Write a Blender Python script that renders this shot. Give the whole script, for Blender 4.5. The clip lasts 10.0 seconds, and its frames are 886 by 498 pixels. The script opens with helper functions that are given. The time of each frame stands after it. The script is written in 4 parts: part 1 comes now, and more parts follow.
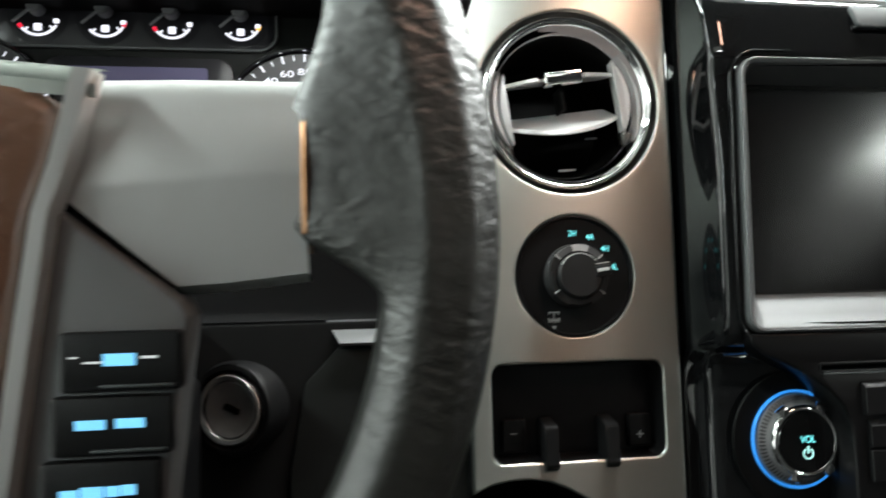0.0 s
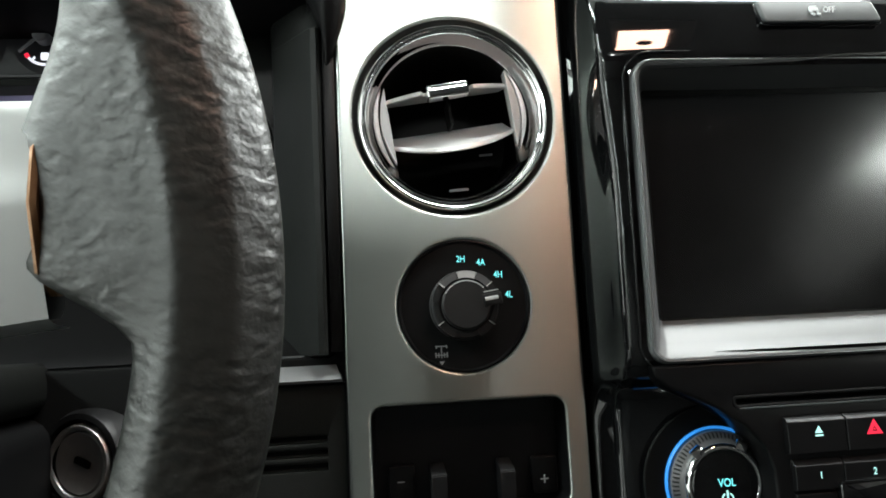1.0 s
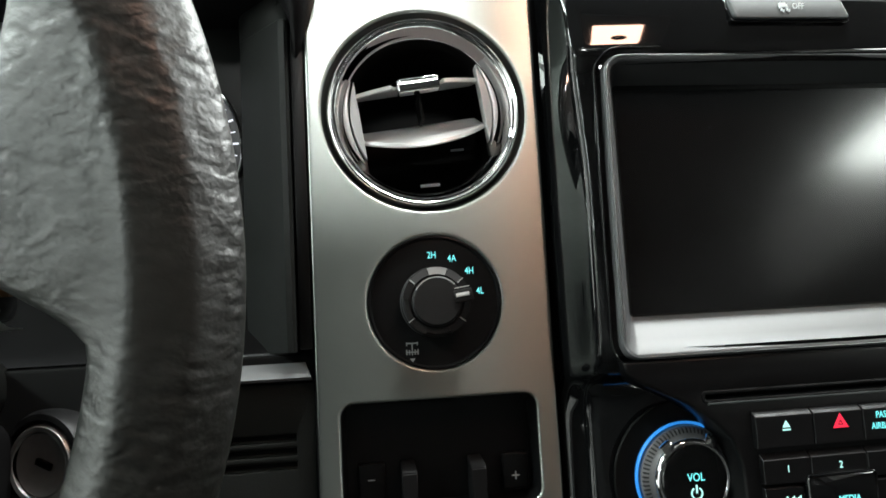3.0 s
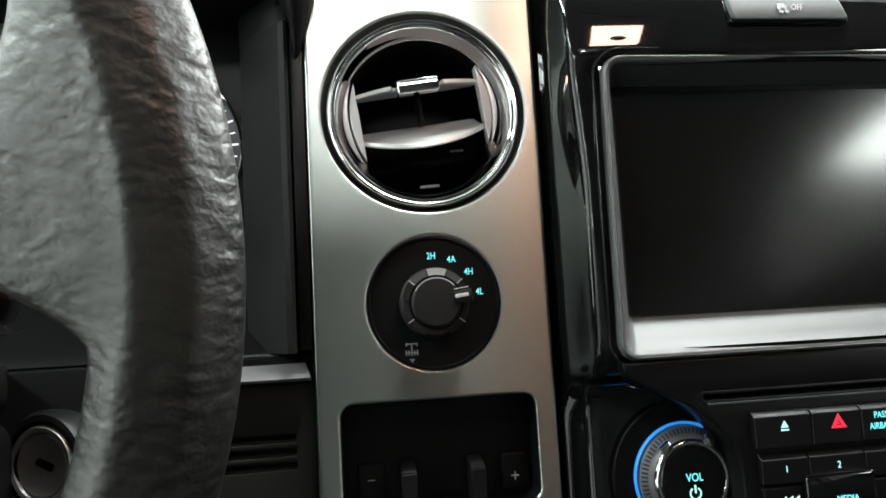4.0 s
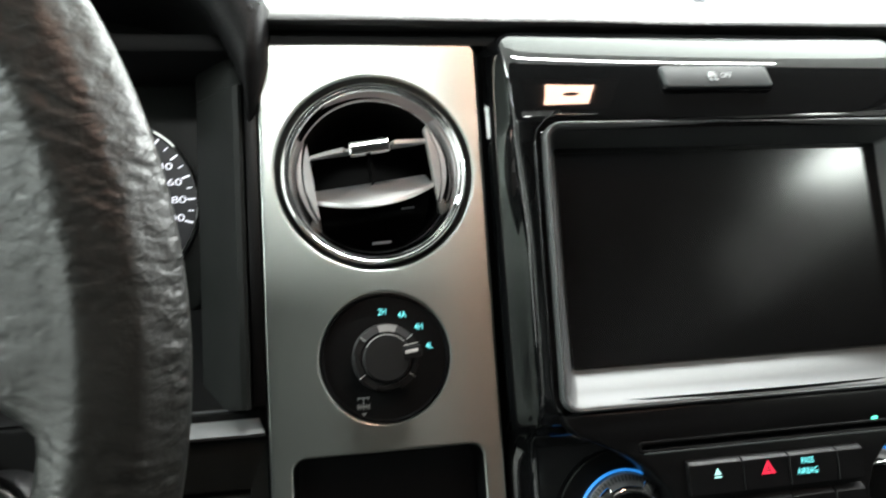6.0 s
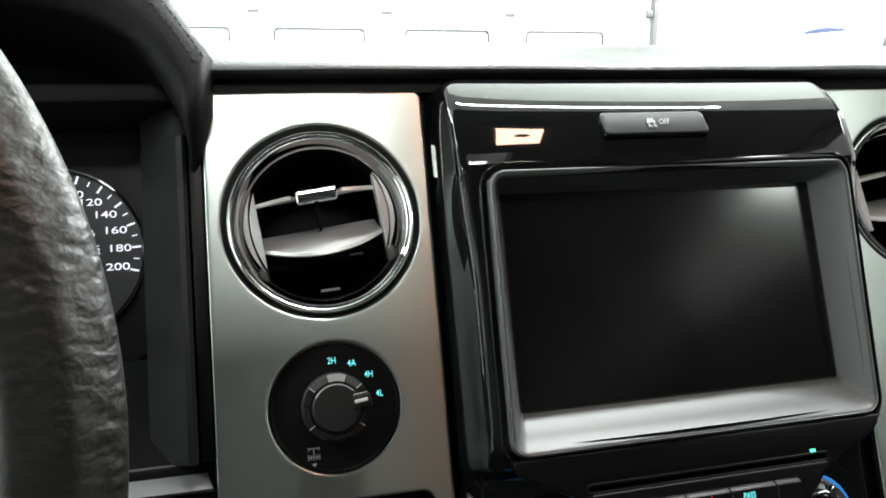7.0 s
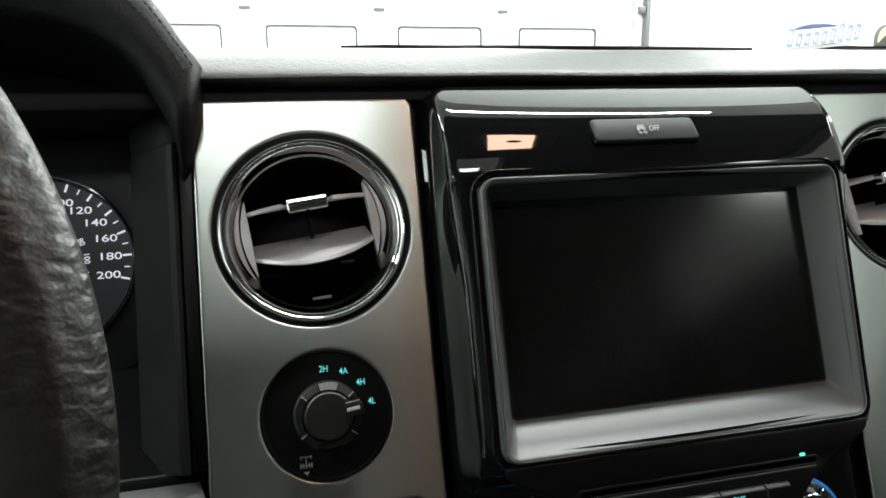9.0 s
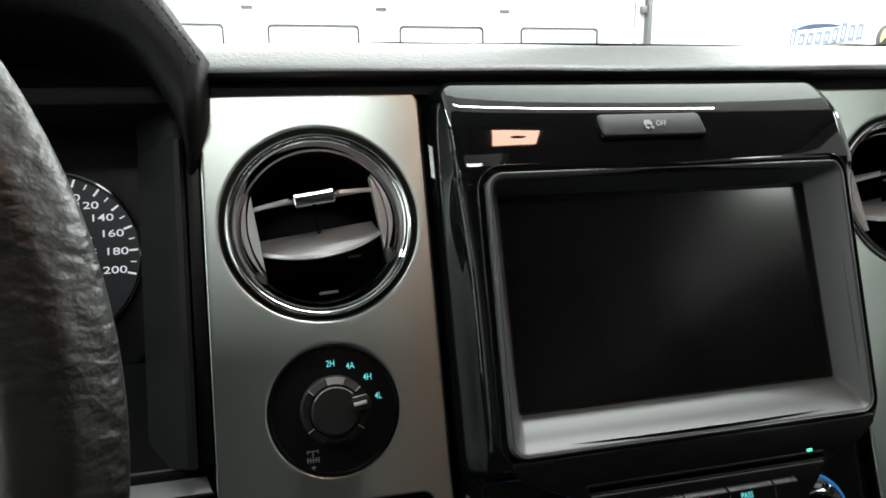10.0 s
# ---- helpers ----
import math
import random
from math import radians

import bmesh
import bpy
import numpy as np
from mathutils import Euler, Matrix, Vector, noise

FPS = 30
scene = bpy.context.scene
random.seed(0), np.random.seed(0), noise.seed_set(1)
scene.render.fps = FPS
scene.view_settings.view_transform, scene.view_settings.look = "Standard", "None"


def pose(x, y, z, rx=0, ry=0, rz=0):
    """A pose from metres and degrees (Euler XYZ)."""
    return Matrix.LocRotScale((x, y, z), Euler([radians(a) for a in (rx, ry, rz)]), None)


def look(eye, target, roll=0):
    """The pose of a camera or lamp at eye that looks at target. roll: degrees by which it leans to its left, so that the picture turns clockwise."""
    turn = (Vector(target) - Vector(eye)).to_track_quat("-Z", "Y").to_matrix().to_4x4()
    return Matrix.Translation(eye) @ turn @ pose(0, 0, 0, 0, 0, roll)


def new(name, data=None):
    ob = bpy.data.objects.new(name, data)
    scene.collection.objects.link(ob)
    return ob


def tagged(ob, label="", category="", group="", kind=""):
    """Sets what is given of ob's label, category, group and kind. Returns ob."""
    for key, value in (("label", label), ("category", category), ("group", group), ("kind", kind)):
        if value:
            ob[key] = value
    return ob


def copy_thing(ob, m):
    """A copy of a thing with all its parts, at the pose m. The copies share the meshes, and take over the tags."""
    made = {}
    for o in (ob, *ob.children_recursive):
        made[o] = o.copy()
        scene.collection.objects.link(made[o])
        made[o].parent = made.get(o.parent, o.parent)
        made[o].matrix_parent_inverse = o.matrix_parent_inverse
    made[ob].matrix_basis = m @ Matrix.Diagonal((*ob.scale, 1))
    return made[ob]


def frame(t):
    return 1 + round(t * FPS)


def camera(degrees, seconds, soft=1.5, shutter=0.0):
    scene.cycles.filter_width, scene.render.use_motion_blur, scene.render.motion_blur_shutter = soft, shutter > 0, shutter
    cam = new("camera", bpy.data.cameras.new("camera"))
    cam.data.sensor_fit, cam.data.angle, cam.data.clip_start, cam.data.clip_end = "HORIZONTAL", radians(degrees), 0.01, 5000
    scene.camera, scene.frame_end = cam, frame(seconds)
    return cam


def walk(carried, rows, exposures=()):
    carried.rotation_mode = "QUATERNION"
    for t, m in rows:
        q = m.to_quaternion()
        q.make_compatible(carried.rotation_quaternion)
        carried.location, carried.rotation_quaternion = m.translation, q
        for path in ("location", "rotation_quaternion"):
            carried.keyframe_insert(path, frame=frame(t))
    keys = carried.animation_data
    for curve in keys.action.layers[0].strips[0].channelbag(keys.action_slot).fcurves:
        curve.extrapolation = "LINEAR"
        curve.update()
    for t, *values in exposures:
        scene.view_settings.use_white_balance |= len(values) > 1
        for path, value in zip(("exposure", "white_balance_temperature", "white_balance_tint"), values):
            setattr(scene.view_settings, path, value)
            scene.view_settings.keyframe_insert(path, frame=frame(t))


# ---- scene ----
# The dashboard's own frame is in millimetres: x right, y into the dash, z up along the leaning silver panel.
LEAN_BACK = 20.0
DASH_TURN = pose(0, 0, 1.30, -LEAN_BACK, 0, 0)
DASH = DASH_TURN @ Matrix.Scale(0.001, 4)

cam = camera(65.0, 10.0, soft=1.7, shutter=0.4)
# t, eye in millimetres, yaw, pitch, roll in the dashboard's frame
ROWS = [
    (0, -118.5, -358.8, -35.6, -7.62, 4.45, -1.38),
    (0.2, -86.0, -354.2, -35.8, -6.34, 5.08, -1.05),
    (0.5, -49.5, -343.1, -32.3, -4.15, 4.83, -1.77),
    (1, -43.4, -336.3, -32.6, -5.91, 6.38, -2.89),
    (1.5, -42.6, -336.8, -31.4, -7.24, 6.41, -3.04),
    (2, -41.2, -334.6, -31.1, -7.59, 6.20, -3.08),
    (2.5, -39.6, -333.8, -31.1, -7.62, 5.85, -3.11),
    (4, -38.8, -334.8, -29.9, -7.61, 5.58, -3.15),
    (4.5, -43.1, -338.8, -25.4, -7.65, 4.74, -3.01),
    (5, -36.6, -345.0, -26.0, -7.15, 4.32, -2.96),
    (5.5, -36.4, -347.0, -24.2, -7.00, 4.62, -2.95),
    (5.8, -34.5, -353.0, -17.2, -7.99, 5.73, -3.12),
    (6.0, -29.5, -351.6, -10.0, -10.08, 6.48, -3.71),
    (6.2, -28.0, -352.8, -12.5, -11.45, 8.47, -4.44),
    (7.3, -16.7, -359.9, 12.9, -13.34, 6.90, -5.21),
    (7.5, -13.3, -360.1, 13.4, -13.34, 7.00, -5.40),
    (8, -10.4, -358.8, 14.0, -13.37, 6.86, -5.35),
    (8.5, -16.2, -360.6, 13.6, -13.68, 6.91, -5.49),
    (9, -20.0, -359.7, 12.6, -13.67, 6.83, -5.41),
    (9.5, -20.9, -359.1, 11.8, -13.52, 6.77, -5.38),
    (10, -22.9, -358.5, 10.2, -13.56, 6.85, -5.35),
]


def eye_pose(x, y, z, yaw, pitch, roll):
    a, b = radians(yaw), radians(pitch)
    eye = Vector((x, y, z)) * 0.001
    ahead = Vector((-math.sin(a) * math.cos(b), math.cos(a) * math.cos(b), math.sin(b)))
    return DASH_TURN @ look(eye, eye + ahead, roll)


EXPOSURES = [(0.0, 0.50), (1.0, 0.40), (5.5, 0.37), (6.1, 0.48), (7.5, 0.06), (8.0, -0.14), (8.5, -0.24), (9.2, -0.40), (10.0, -0.45)]
walk(cam, [(t, eye_pose(*row)) for t, *row in ROWS], EXPOSURES)

# ---- light ----
world = bpy.data.worlds.new("world")
scene.world = world
world.use_nodes = True
world.node_tree.nodes["Background"].inputs[0].default_value = (0.8, 0.85, 0.9, 1)
world.node_tree.nodes["Background"].inputs[1].default_value = 0.05


def area_lamp(name, place, target, width, height, watts, colour):
    data = bpy.data.lights.new(name, "AREA")
    data.shape, data.size, data.size_y, data.energy, data.color = "RECTANGLE", width, height, watts, colour
    ob = new(name, data)
    ob.matrix_world = look(place, target)
    return ob


# Unseen lamps under the garage ceiling, added and placed to light the dashboard.
for lx, ly, watts in ((-2.8, 2.8, 460), (3.7, 3.0, 460), (6.2, 2.6, 300), (-2.8, 0.4, 290), (3.7, 0.0, 80), (-3.6, -3.5, 85)):
    area_lamp("unseen_ceiling_light", (lx, ly, 3.55), (lx, ly, 0), 0.5, 2.0, watts, (0.88, 1.0, 0.965) if lx < 0 else (0.96, 1.0, 0.985))
area_lamp("unseen_ceiling_light", (3.64, -3.22, 3.55), (3.64, -3.22, 0), 0.55, 0.7, 40, (0.92, 1.0, 0.94))
area_lamp("unseen_ceiling_light", (0.95, 0.43, 3.55), (0.95, 0.43, 0), 1.7, 0.05, 100, (0.96, 1.0, 0.975))
# added glow in place of a bright ceiling, reflected in the stack's shoulder
area_lamp("added_ceiling_glow", (1.3, 1.35, 3.55), (1.3, 1.35, 0), 3.0, 1.1, 42, (0.93, 1.0, 0.955))
# added where the silver panel's bright top reflects, through the roof opening
area_lamp("unseen_ceiling_light", (0.0, -2.4, 3.55), (0.0, -2.4, 0), 1.0, 0.8, 112, (0.96, 1.0, 0.975))
area_lamp("unseen_ceiling_light", (0.3, 3.2, 3.55), (0.3, 3.2, 0), 2.4, 0.4, 340, (0.96, 1.0, 0.975))

# ---- materials ----


def shader(name, base, rough=0.5, metal=0.0, vary=(30.0, 0.12), grain=(900.0, 0.15, 0.0003), rough_vary=0.1, stretch=(1, 1, 1), spec=0.5, coat=0.0, brushed=0.0, voronoi=0.0):
    m = bpy.data.materials.new(name)
    m.use_nodes = True
    nt = m.node_tree
    bsdf = nt.nodes["Principled BSDF"]
    bsdf.inputs["Metallic"].default_value = metal
    bsdf.inputs["Specular IOR Level"].default_value = spec
    bsdf.inputs["Coat Weight"].default_value = coat
    bsdf.inputs["Coat Roughness"].default_value = 0.05
    if brushed > 0:
        # brushed along the sheet's width, so that highlights stretch up and down
        bsdf.inputs["Anisotropic"].default_value = brushed
        bsdf.inputs["Anisotropic Rotation"].default_value = 0.25
        tangent = nt.nodes.new("ShaderNodeTangent")
        tangent.direction_type, tangent.uv_map = "UV_MAP", "UVMap"
        nt.links.new(tangent.outputs["Tangent"], bsdf.inputs["Tangent"])
    coords = nt.nodes.new("ShaderNodeTexCoord")
    mapping = nt.nodes.new("ShaderNodeMapping")
    mapping.inputs["Scale"].default_value = stretch
    nt.links.new(coords.outputs["Object"], mapping.inputs["Vector"])
    big = nt.nodes.new("ShaderNodeTexNoise")
    big.inputs["Scale"].default_value = vary[0]
    big.inputs["Detail"].default_value = 4
    nt.links.new(coords.outputs["Object"], big.inputs["Vector"])
    mix = nt.nodes.new("ShaderNodeMix")
    mix.data_type = "RGBA"
    mix.inputs["A"].default_value = (*[c * (1 - vary[1]) for c in base], 1)
    mix.inputs["B"].default_value = (*[min(1, c * (1 + vary[1])) for c in base], 1)
    nt.links.new(big.outputs["Fac"], mix.inputs["Factor"])
    nt.links.new(mix.outputs["Result"], bsdf.inputs["Base Color"])
    ramp = nt.nodes.new("ShaderNodeMapRange")
    ramp.inputs["To Min"].default_value = max(0.0, rough - rough_vary * rough)
    ramp.inputs["To Max"].default_value = rough + rough_vary * rough
    fine = nt.nodes.new("ShaderNodeTexNoise")
    fine.inputs["Scale"].default_value = grain[0]
    fine.inputs["Detail"].default_value = 3
    nt.links.new(mapping.outputs["Vector"], fine.inputs["Vector"])
    nt.links.new(big.outputs["Fac"], ramp.inputs["Value"])
    nt.links.new(ramp.outputs["Result"], bsdf.inputs["Roughness"])
    if grain[1] > 0:
        bump = nt.nodes.new("ShaderNodeBump")
        bump.inputs["Strength"].default_value = grain[1]
        bump.inputs["Distance"].default_value = grain[2]
        height = fine.outputs["Fac"]
        if voronoi > 0:
            # pebbled leather: cells warped by noise, with longer creases over them
            warp = nt.nodes.new("ShaderNodeTexNoise")
            warp.inputs["Scale"].default_value = voronoi * 0.35
            warp.inputs["Detail"].default_value = 3
            nt.links.new(coords.outputs["Object"], warp.inputs["Vector"])
            bend = nt.nodes.new("ShaderNodeVectorMath")
            bend.operation = "MULTIPLY_ADD"
            bend.inputs[1].default_value = (0.009, 0.009, 0.009)
            nt.links.new(warp.outputs["Color"], bend.inputs[0])
            nt.links.new(mapping.outputs["Vector"], bend.inputs[2])
            cells = nt.nodes.new("ShaderNodeTexVoronoi")
            cells.feature = "SMOOTH_F1"
            cells.inputs["Scale"].default_value = voronoi
            cells.inputs["Smoothness"].default_value = 0.6
            nt.links.new(bend.outputs["Vector"], cells.inputs["Vector"])
            add = nt.nodes.new("ShaderNodeMath")
            add.operation = "MULTIPLY_ADD"
            add.inputs[1].default_value = -0.9
            nt.links.new(cells.outputs["Distance"], add.inputs[0])
            nt.links.new(warp.outputs["Fac"], add.inputs[2])
            height = add.outputs["Value"]
        nt.links.new(height, bump.inputs["Height"])
        nt.links.new(bump.outputs["Normal"], bsdf.inputs["Normal"])
    return m


def leather(name, base, rough):
    """Soft leather: fine grain under folds that run across the rim and come and go in patches."""
    m = shader(name, base, rough, 0.0, (45, 0.18), (1500, 0.25, 0.0002), 0.15, (0.8, 0.8, 1.0), spec=0.75)
    nt = m.node_tree
    bsdf = nt.nodes["Principled BSDF"]
    first = bsdf.inputs["Normal"].links[0].from_node
    coords = nt.nodes.new("ShaderNodeTexCoord")
    total = None
    for scale, stretch, turn, weight in ((300, (0.36, 0.45, 1.0), 20, 1.0), (430, (0.5, 0.6, 1.0), -16, 0.5), (900, (0.8, 0.8, 1.0), 30, 0.18)):
        mapping = nt.nodes.new("ShaderNodeMapping")
        mapping.vector_type = "TEXTURE"
        mapping.inputs["Scale"].default_value = [1 / v for v in stretch]
        mapping.inputs["Rotation"].default_value = (0, radians(turn), 0)
        nt.links.new(coords.outputs["Object"], mapping.inputs["Vector"])
        n = nt.nodes.new("ShaderNodeTexNoise")
        n.inputs["Scale"].default_value = scale
        n.inputs["Detail"].default_value = 0.0
        n.inputs["Distortion"].default_value = 0.25
        nt.links.new(mapping.outputs["Vector"], n.inputs["Vector"])
        soft = nt.nodes.new("ShaderNodeMapRange")
        soft.interpolation_type = "SMOOTHSTEP"
        soft.inputs["From Min"].default_value, soft.inputs["From Max"].default_value = 0.24, 0.70
        soft.inputs["To Max"].default_value = weight
        nt.links.new(n.outputs["Fac"], soft.inputs["Value"])
        if total:
            add = nt.nodes.new("ShaderNodeMath")
            nt.links.new(total, add.inputs[0])
            nt.links.new(soft.outputs["Result"], add.inputs[1])
            total = add.outputs[0]
        else:
            total = soft.outputs["Result"]
    patch = nt.nodes.new("ShaderNodeTexNoise")
    patch.inputs["Scale"].default_value = 30
    nt.links.new(coords.outputs["Object"], patch.inputs["Vector"])
    much = nt.nodes.new("ShaderNodeMapRange")
    much.inputs["From Min"].default_value, much.inputs["From Max"].default_value = 0.38, 0.62
    much.inputs["To Min"].default_value, much.inputs["To Max"].default_value = 0.35, 1.0
    nt.links.new(patch.outputs["Fac"], much.inputs["Value"])
    times = nt.nodes.new("ShaderNodeMath")
    times.operation = "MULTIPLY"
    nt.links.new(total, times.inputs[0])
    nt.links.new(much.outputs["Result"], times.inputs[1])
    bump = nt.nodes.new("ShaderNodeBump")
    bump.inputs["Strength"].default_value = 0.6
    bump.inputs["Distance"].default_value = 0.0006
    nt.links.new(times.outputs[0], bump.inputs["Height"])
    nt.links.new(first.outputs["Normal"], bump.inputs["Normal"])
    nt.links.new(bump.outputs["Normal"], bsdf.inputs["Normal"])
    return m


def glow(name, colour, strength):
    m = bpy.data.materials.new(name)
    m.use_nodes = True
    bsdf = m.node_tree.nodes["Principled BSDF"]
    bsdf.inputs["Base Color"].default_value = (*[c * 0.6 for c in colour], 1)
    bsdf.inputs["Emission Color"].default_value = (*colour, 1)
    bsdf.inputs["Emission Strength"].default_value = strength
    return m


def pane(name):
    m = bpy.data.materials.new(name)
    m.use_nodes = True
    nt = m.node_tree
    nt.nodes.remove(nt.nodes["Principled BSDF"])
    clear, gloss, mix = [nt.nodes.new("ShaderNode" + n) for n in ("BsdfTransparent", "BsdfGlossy", "MixShader")]
    clear.inputs["Color"].default_value = (0.93, 0.97, 0.95, 1)
    gloss.inputs["Roughness"].default_value = 0.0
    mix.inputs[0].default_value = 0.04
    nt.links.new(clear.outputs[0], mix.inputs[1])
    nt.links.new(gloss.outputs[0], mix.inputs[2])
    nt.links.new(mix.outputs[0], nt.nodes["Material Output"].inputs["Surface"])
    return m


SILVER = shader("satin_silver_paint", (0.41, 0.44, 0.41), 0.31, 1.0, (18, 0.05), (1100, 0.0, 0.0), 0.04, (0.03, 1, 1), brushed=0.88)
SPOKE_SILVER = shader("satin_spoke_paint", (0.60, 0.605, 0.60), 0.36, 0.75, (18, 0.05), (1100, 0.05, 0.0001), 0.08, (0.03, 1, 1))
SILVER_DARK = shader("satin_grey_paint", (0.095, 0.098, 0.10), 0.4, 0.1, (25, 0.06), (1400, 0.06, 0.0001), spec=0.4)
ORANGE_BROWN = shader("orange_brown_metal", (0.30, 0.16, 0.085), 0.36, 1.0, (60, 0.08), (900, 0.04, 0.0001))
FRAME_SILVER = shader("satin_frame_paint", (0.095, 0.098, 0.10), 0.40, 0.2, (25, 0.06), (1400, 0.06, 0.0001), spec=0.4)
CHROME = shader("bright_chrome", (0.86, 0.86, 0.86), 0.05, 1.0, (60, 0.03), (300, 0.0, 0.0), 0.4)
GLINT_CHROME = shader("glint_chrome", (0.42, 0.42, 0.43), 0.3, 1.0, (60, 0.05), (900, 0.04, 0.0001))
GLOSS_BLACK = shader("gloss_black_lacquer", (0.004, 0.0042, 0.0045), 0.03, 0.0, (40, 0.2), (60, 0.02, 0.0002), 0.5, spec=0.5)
BLACK = shader("fine_grained_black_plastic", (0.005, 0.005, 0.0053), 0.42, 0.0, (40, 0.2), (2200, 0.25, 0.0002), spec=0.18)
VOID = shader("deep_black_plastic", (0.002, 0.002, 0.002), 0.6, 0.0, (40, 0.2), (1500, 0.1, 0.0002), spec=0.1)
DASH_GREY = shader("charcoal_moulded_plastic", (0.009, 0.0096, 0.009), 0.46, 0.0, (30, 0.15), (1500, 0.45, 0.0003), spec=0.11)
PAD = shader("charcoal_padded_vinyl", (0.026, 0.0265, 0.027), 0.38, 0.0, (20, 0.12), (1000, 0.4, 0.0004), voronoi=520.0, spec=0.6)
HOOD_SKIN = shader("black_stitched_vinyl", (0.006, 0.0058, 0.0062), 0.48, 0.0, (20, 0.12), (1000, 0.45, 0.0004), voronoi=560.0, spec=0.12)
LEATHER = leather("dark_grey_creased_leather", (0.014, 0.0150, 0.013), 0.45)
BROWN = leather("brown_leather_cover", (0.12, 0.058, 0.032), 0.42)
GLASS_BLACK = shader("dark_screen_glass", (0.006, 0.006, 0.0065), 0.15, 0.0, (12, 0.2), (300, 0.0, 0), 0.3)
RECESS = shader("dark_recess_plastic", (0.06, 0.063, 0.06), 0.34, 0.4, (40, 0.15), (1800, 0.1, 0.0001))
BUTTON = shader("soft_black_button_plastic", (0.004, 0.004, 0.0043), 0.34, 0.0, (60, 0.2), (2500, 0.12, 0.0001), spec=0.2)
GREY_BUTTON = shader("satin_grey_button", (0.03, 0.034, 0.035), 0.5, 0.0, (60, 0.12), (2500, 0.12, 0.0001), spec=0.22)
RUBBER = shader("knob_rubber", (0.015, 0.015, 0.0155), 0.5, 0.0, (60, 0.2), (2000, 0.3, 0.0002), spec=0.25)
KNURL = shader("knurled_grey_plastic", (0.075, 0.075, 0.078), 0.38, 0.0, (60, 0.2), (2000, 0.2, 0.0002))
STEEL = shader("worn_steel", (0.34, 0.34, 0.335), 0.42, 0.75, (200, 0.2), (1500, 0.2, 0.0002))
SLAT = shader("satin_silver_plastic", (0.58, 0.58, 0.58), 0.32, 0.35, (60, 0.05), (900, 0.04, 0.0001))
FAINT = glow("faint_mark", (0.42, 0.43, 0.42), 0.05)
DIAL = shader("dial_face_black", (0.010, 0.009, 0.013), 0.35, 0.0, (40, 0.2), (900, 0.05, 0.0001))
DISPLAY = glow("dim_violet_display", (0.16, 0.15, 0.30), 0.09)
WHITE_GLOW = glow("backlit_white", (0.90, 0.91, 1.0), 0.8)
SOFT_WHITE = glow("backlit_dim_white", (0.75, 0.8, 0.8), 0.35)
CYAN_GLOW = glow("backlit_cyan", (0.18, 0.85, 0.88), 0.9)
PALE_CYAN = glow("backlit_pale_cyan", (0.45, 0.9, 0.85), 0.8)
BLUE_GLOW = glow("backlit_blue", (0.03, 0.27, 0.80), 0.6)
SKY_GLOW = glow("backlit_sky_blue", (0.16, 0.52, 0.85), 0.8)
RED_GLOW = glow("backlit_red", (0.9, 0.02, 0.06), 0.75)
ORANGE_GLOW = glow("backlit_orange", (1.0, 0.5, 0.05), 1.0)
GREEN_GLOW = glow("green_led", (0.1, 0.95, 0.6), 1.6)
LAMP_GLOW = glow("warm_lamp_lens", (1.0, 0.60, 0.44), 38.0)
PRINT = shader("pale_print", (0.62, 0.63, 0.62), 0.5, 0.0, (50, 0.05), (500, 0.0, 0))
NEEDLE = shader("grey_needle_hub", (0.16, 0.16, 0.17), 0.4, 0.0, (60, 0.1), (500, 0.0, 0))
WHITE_WALL = shader("white_painted_wall", (0.80, 0.80, 0.79), 0.6, 0.0, (1.2, 0.04), (60, 0.1, 0.002))
DOOR_WHITE = shader("white_enamelled_door", (0.82, 0.82, 0.82), 0.4, 0.0, (1.0, 0.03), (90, 0.1, 0.001))
GASKET = shader("grey_rubber_gasket", (0.03, 0.03, 0.03), 0.6, 0.0, (3, 0.1), (90, 0.1, 0.001))
RAIL_GREY = shader("galvanised_track", (0.09, 0.09, 0.09), 0.45, 0.6, (12, 0.2), (200, 0.1, 0.001))
CONCRETE = shader("sealed_concrete", (0.33, 0.32, 0.31), 0.45, 0.0, (1.4, 0.25), (50, 0.3, 0.003))
CEILING_WHITE = shader("white_ceiling_board", (0.78, 0.78, 0.78), 0.7, 0.0, (1.0, 0.04), (40, 0.1, 0.002))
HEADLINER = shader("dark_grey_headliner_cloth", (0.06, 0.06, 0.059), 0.9, 0.0, (20, 0.06), (1200, 0.4, 0.0006))
CAB_DARK = shader("dark_cab_trim", (0.007, 0.007, 0.007), 0.6, 0.0, (20, 0.2), (500, 0.3, 0.0006))
CARPET = shader("dark_cab_carpet", (0.010, 0.010, 0.010), 0.95, 0.0, (60, 0.3), (1500, 0.6, 0.002))
SIGN_BLUE = shader("blue_sign_enamel", (0.0035, 0.014, 0.06), 0.3, 0.0, (10, 0.05), (60, 0.0, 0))
SIGN_GREY = shader("grey_blue_sign_letters", (0.12, 0.145, 0.2), 0.4, 0.0, (10, 0.05), (60, 0.0, 0))
SIGN_WHITE = shader("pale_sign_band", (0.74, 0.77, 0.80), 0.4, 0.0, (10, 0.05), (60, 0.0, 0))
SIGN_YELLOW = shader("yellowed_sign", (0.6, 0.5, 0.2), 0.5, 0.0, (10, 0.1), (60, 0.0, 0))
WINDSCREEN = pane("windscreen_glass")

# ---- builders ----


def thing(name, x, y, z, label, category, group="", kind=""):
    e = new(name)
    e.empty_display_size = 0.01
    e.location = DASH @ Vector((x, y, z))
    return tagged(e, label, category, group, kind)


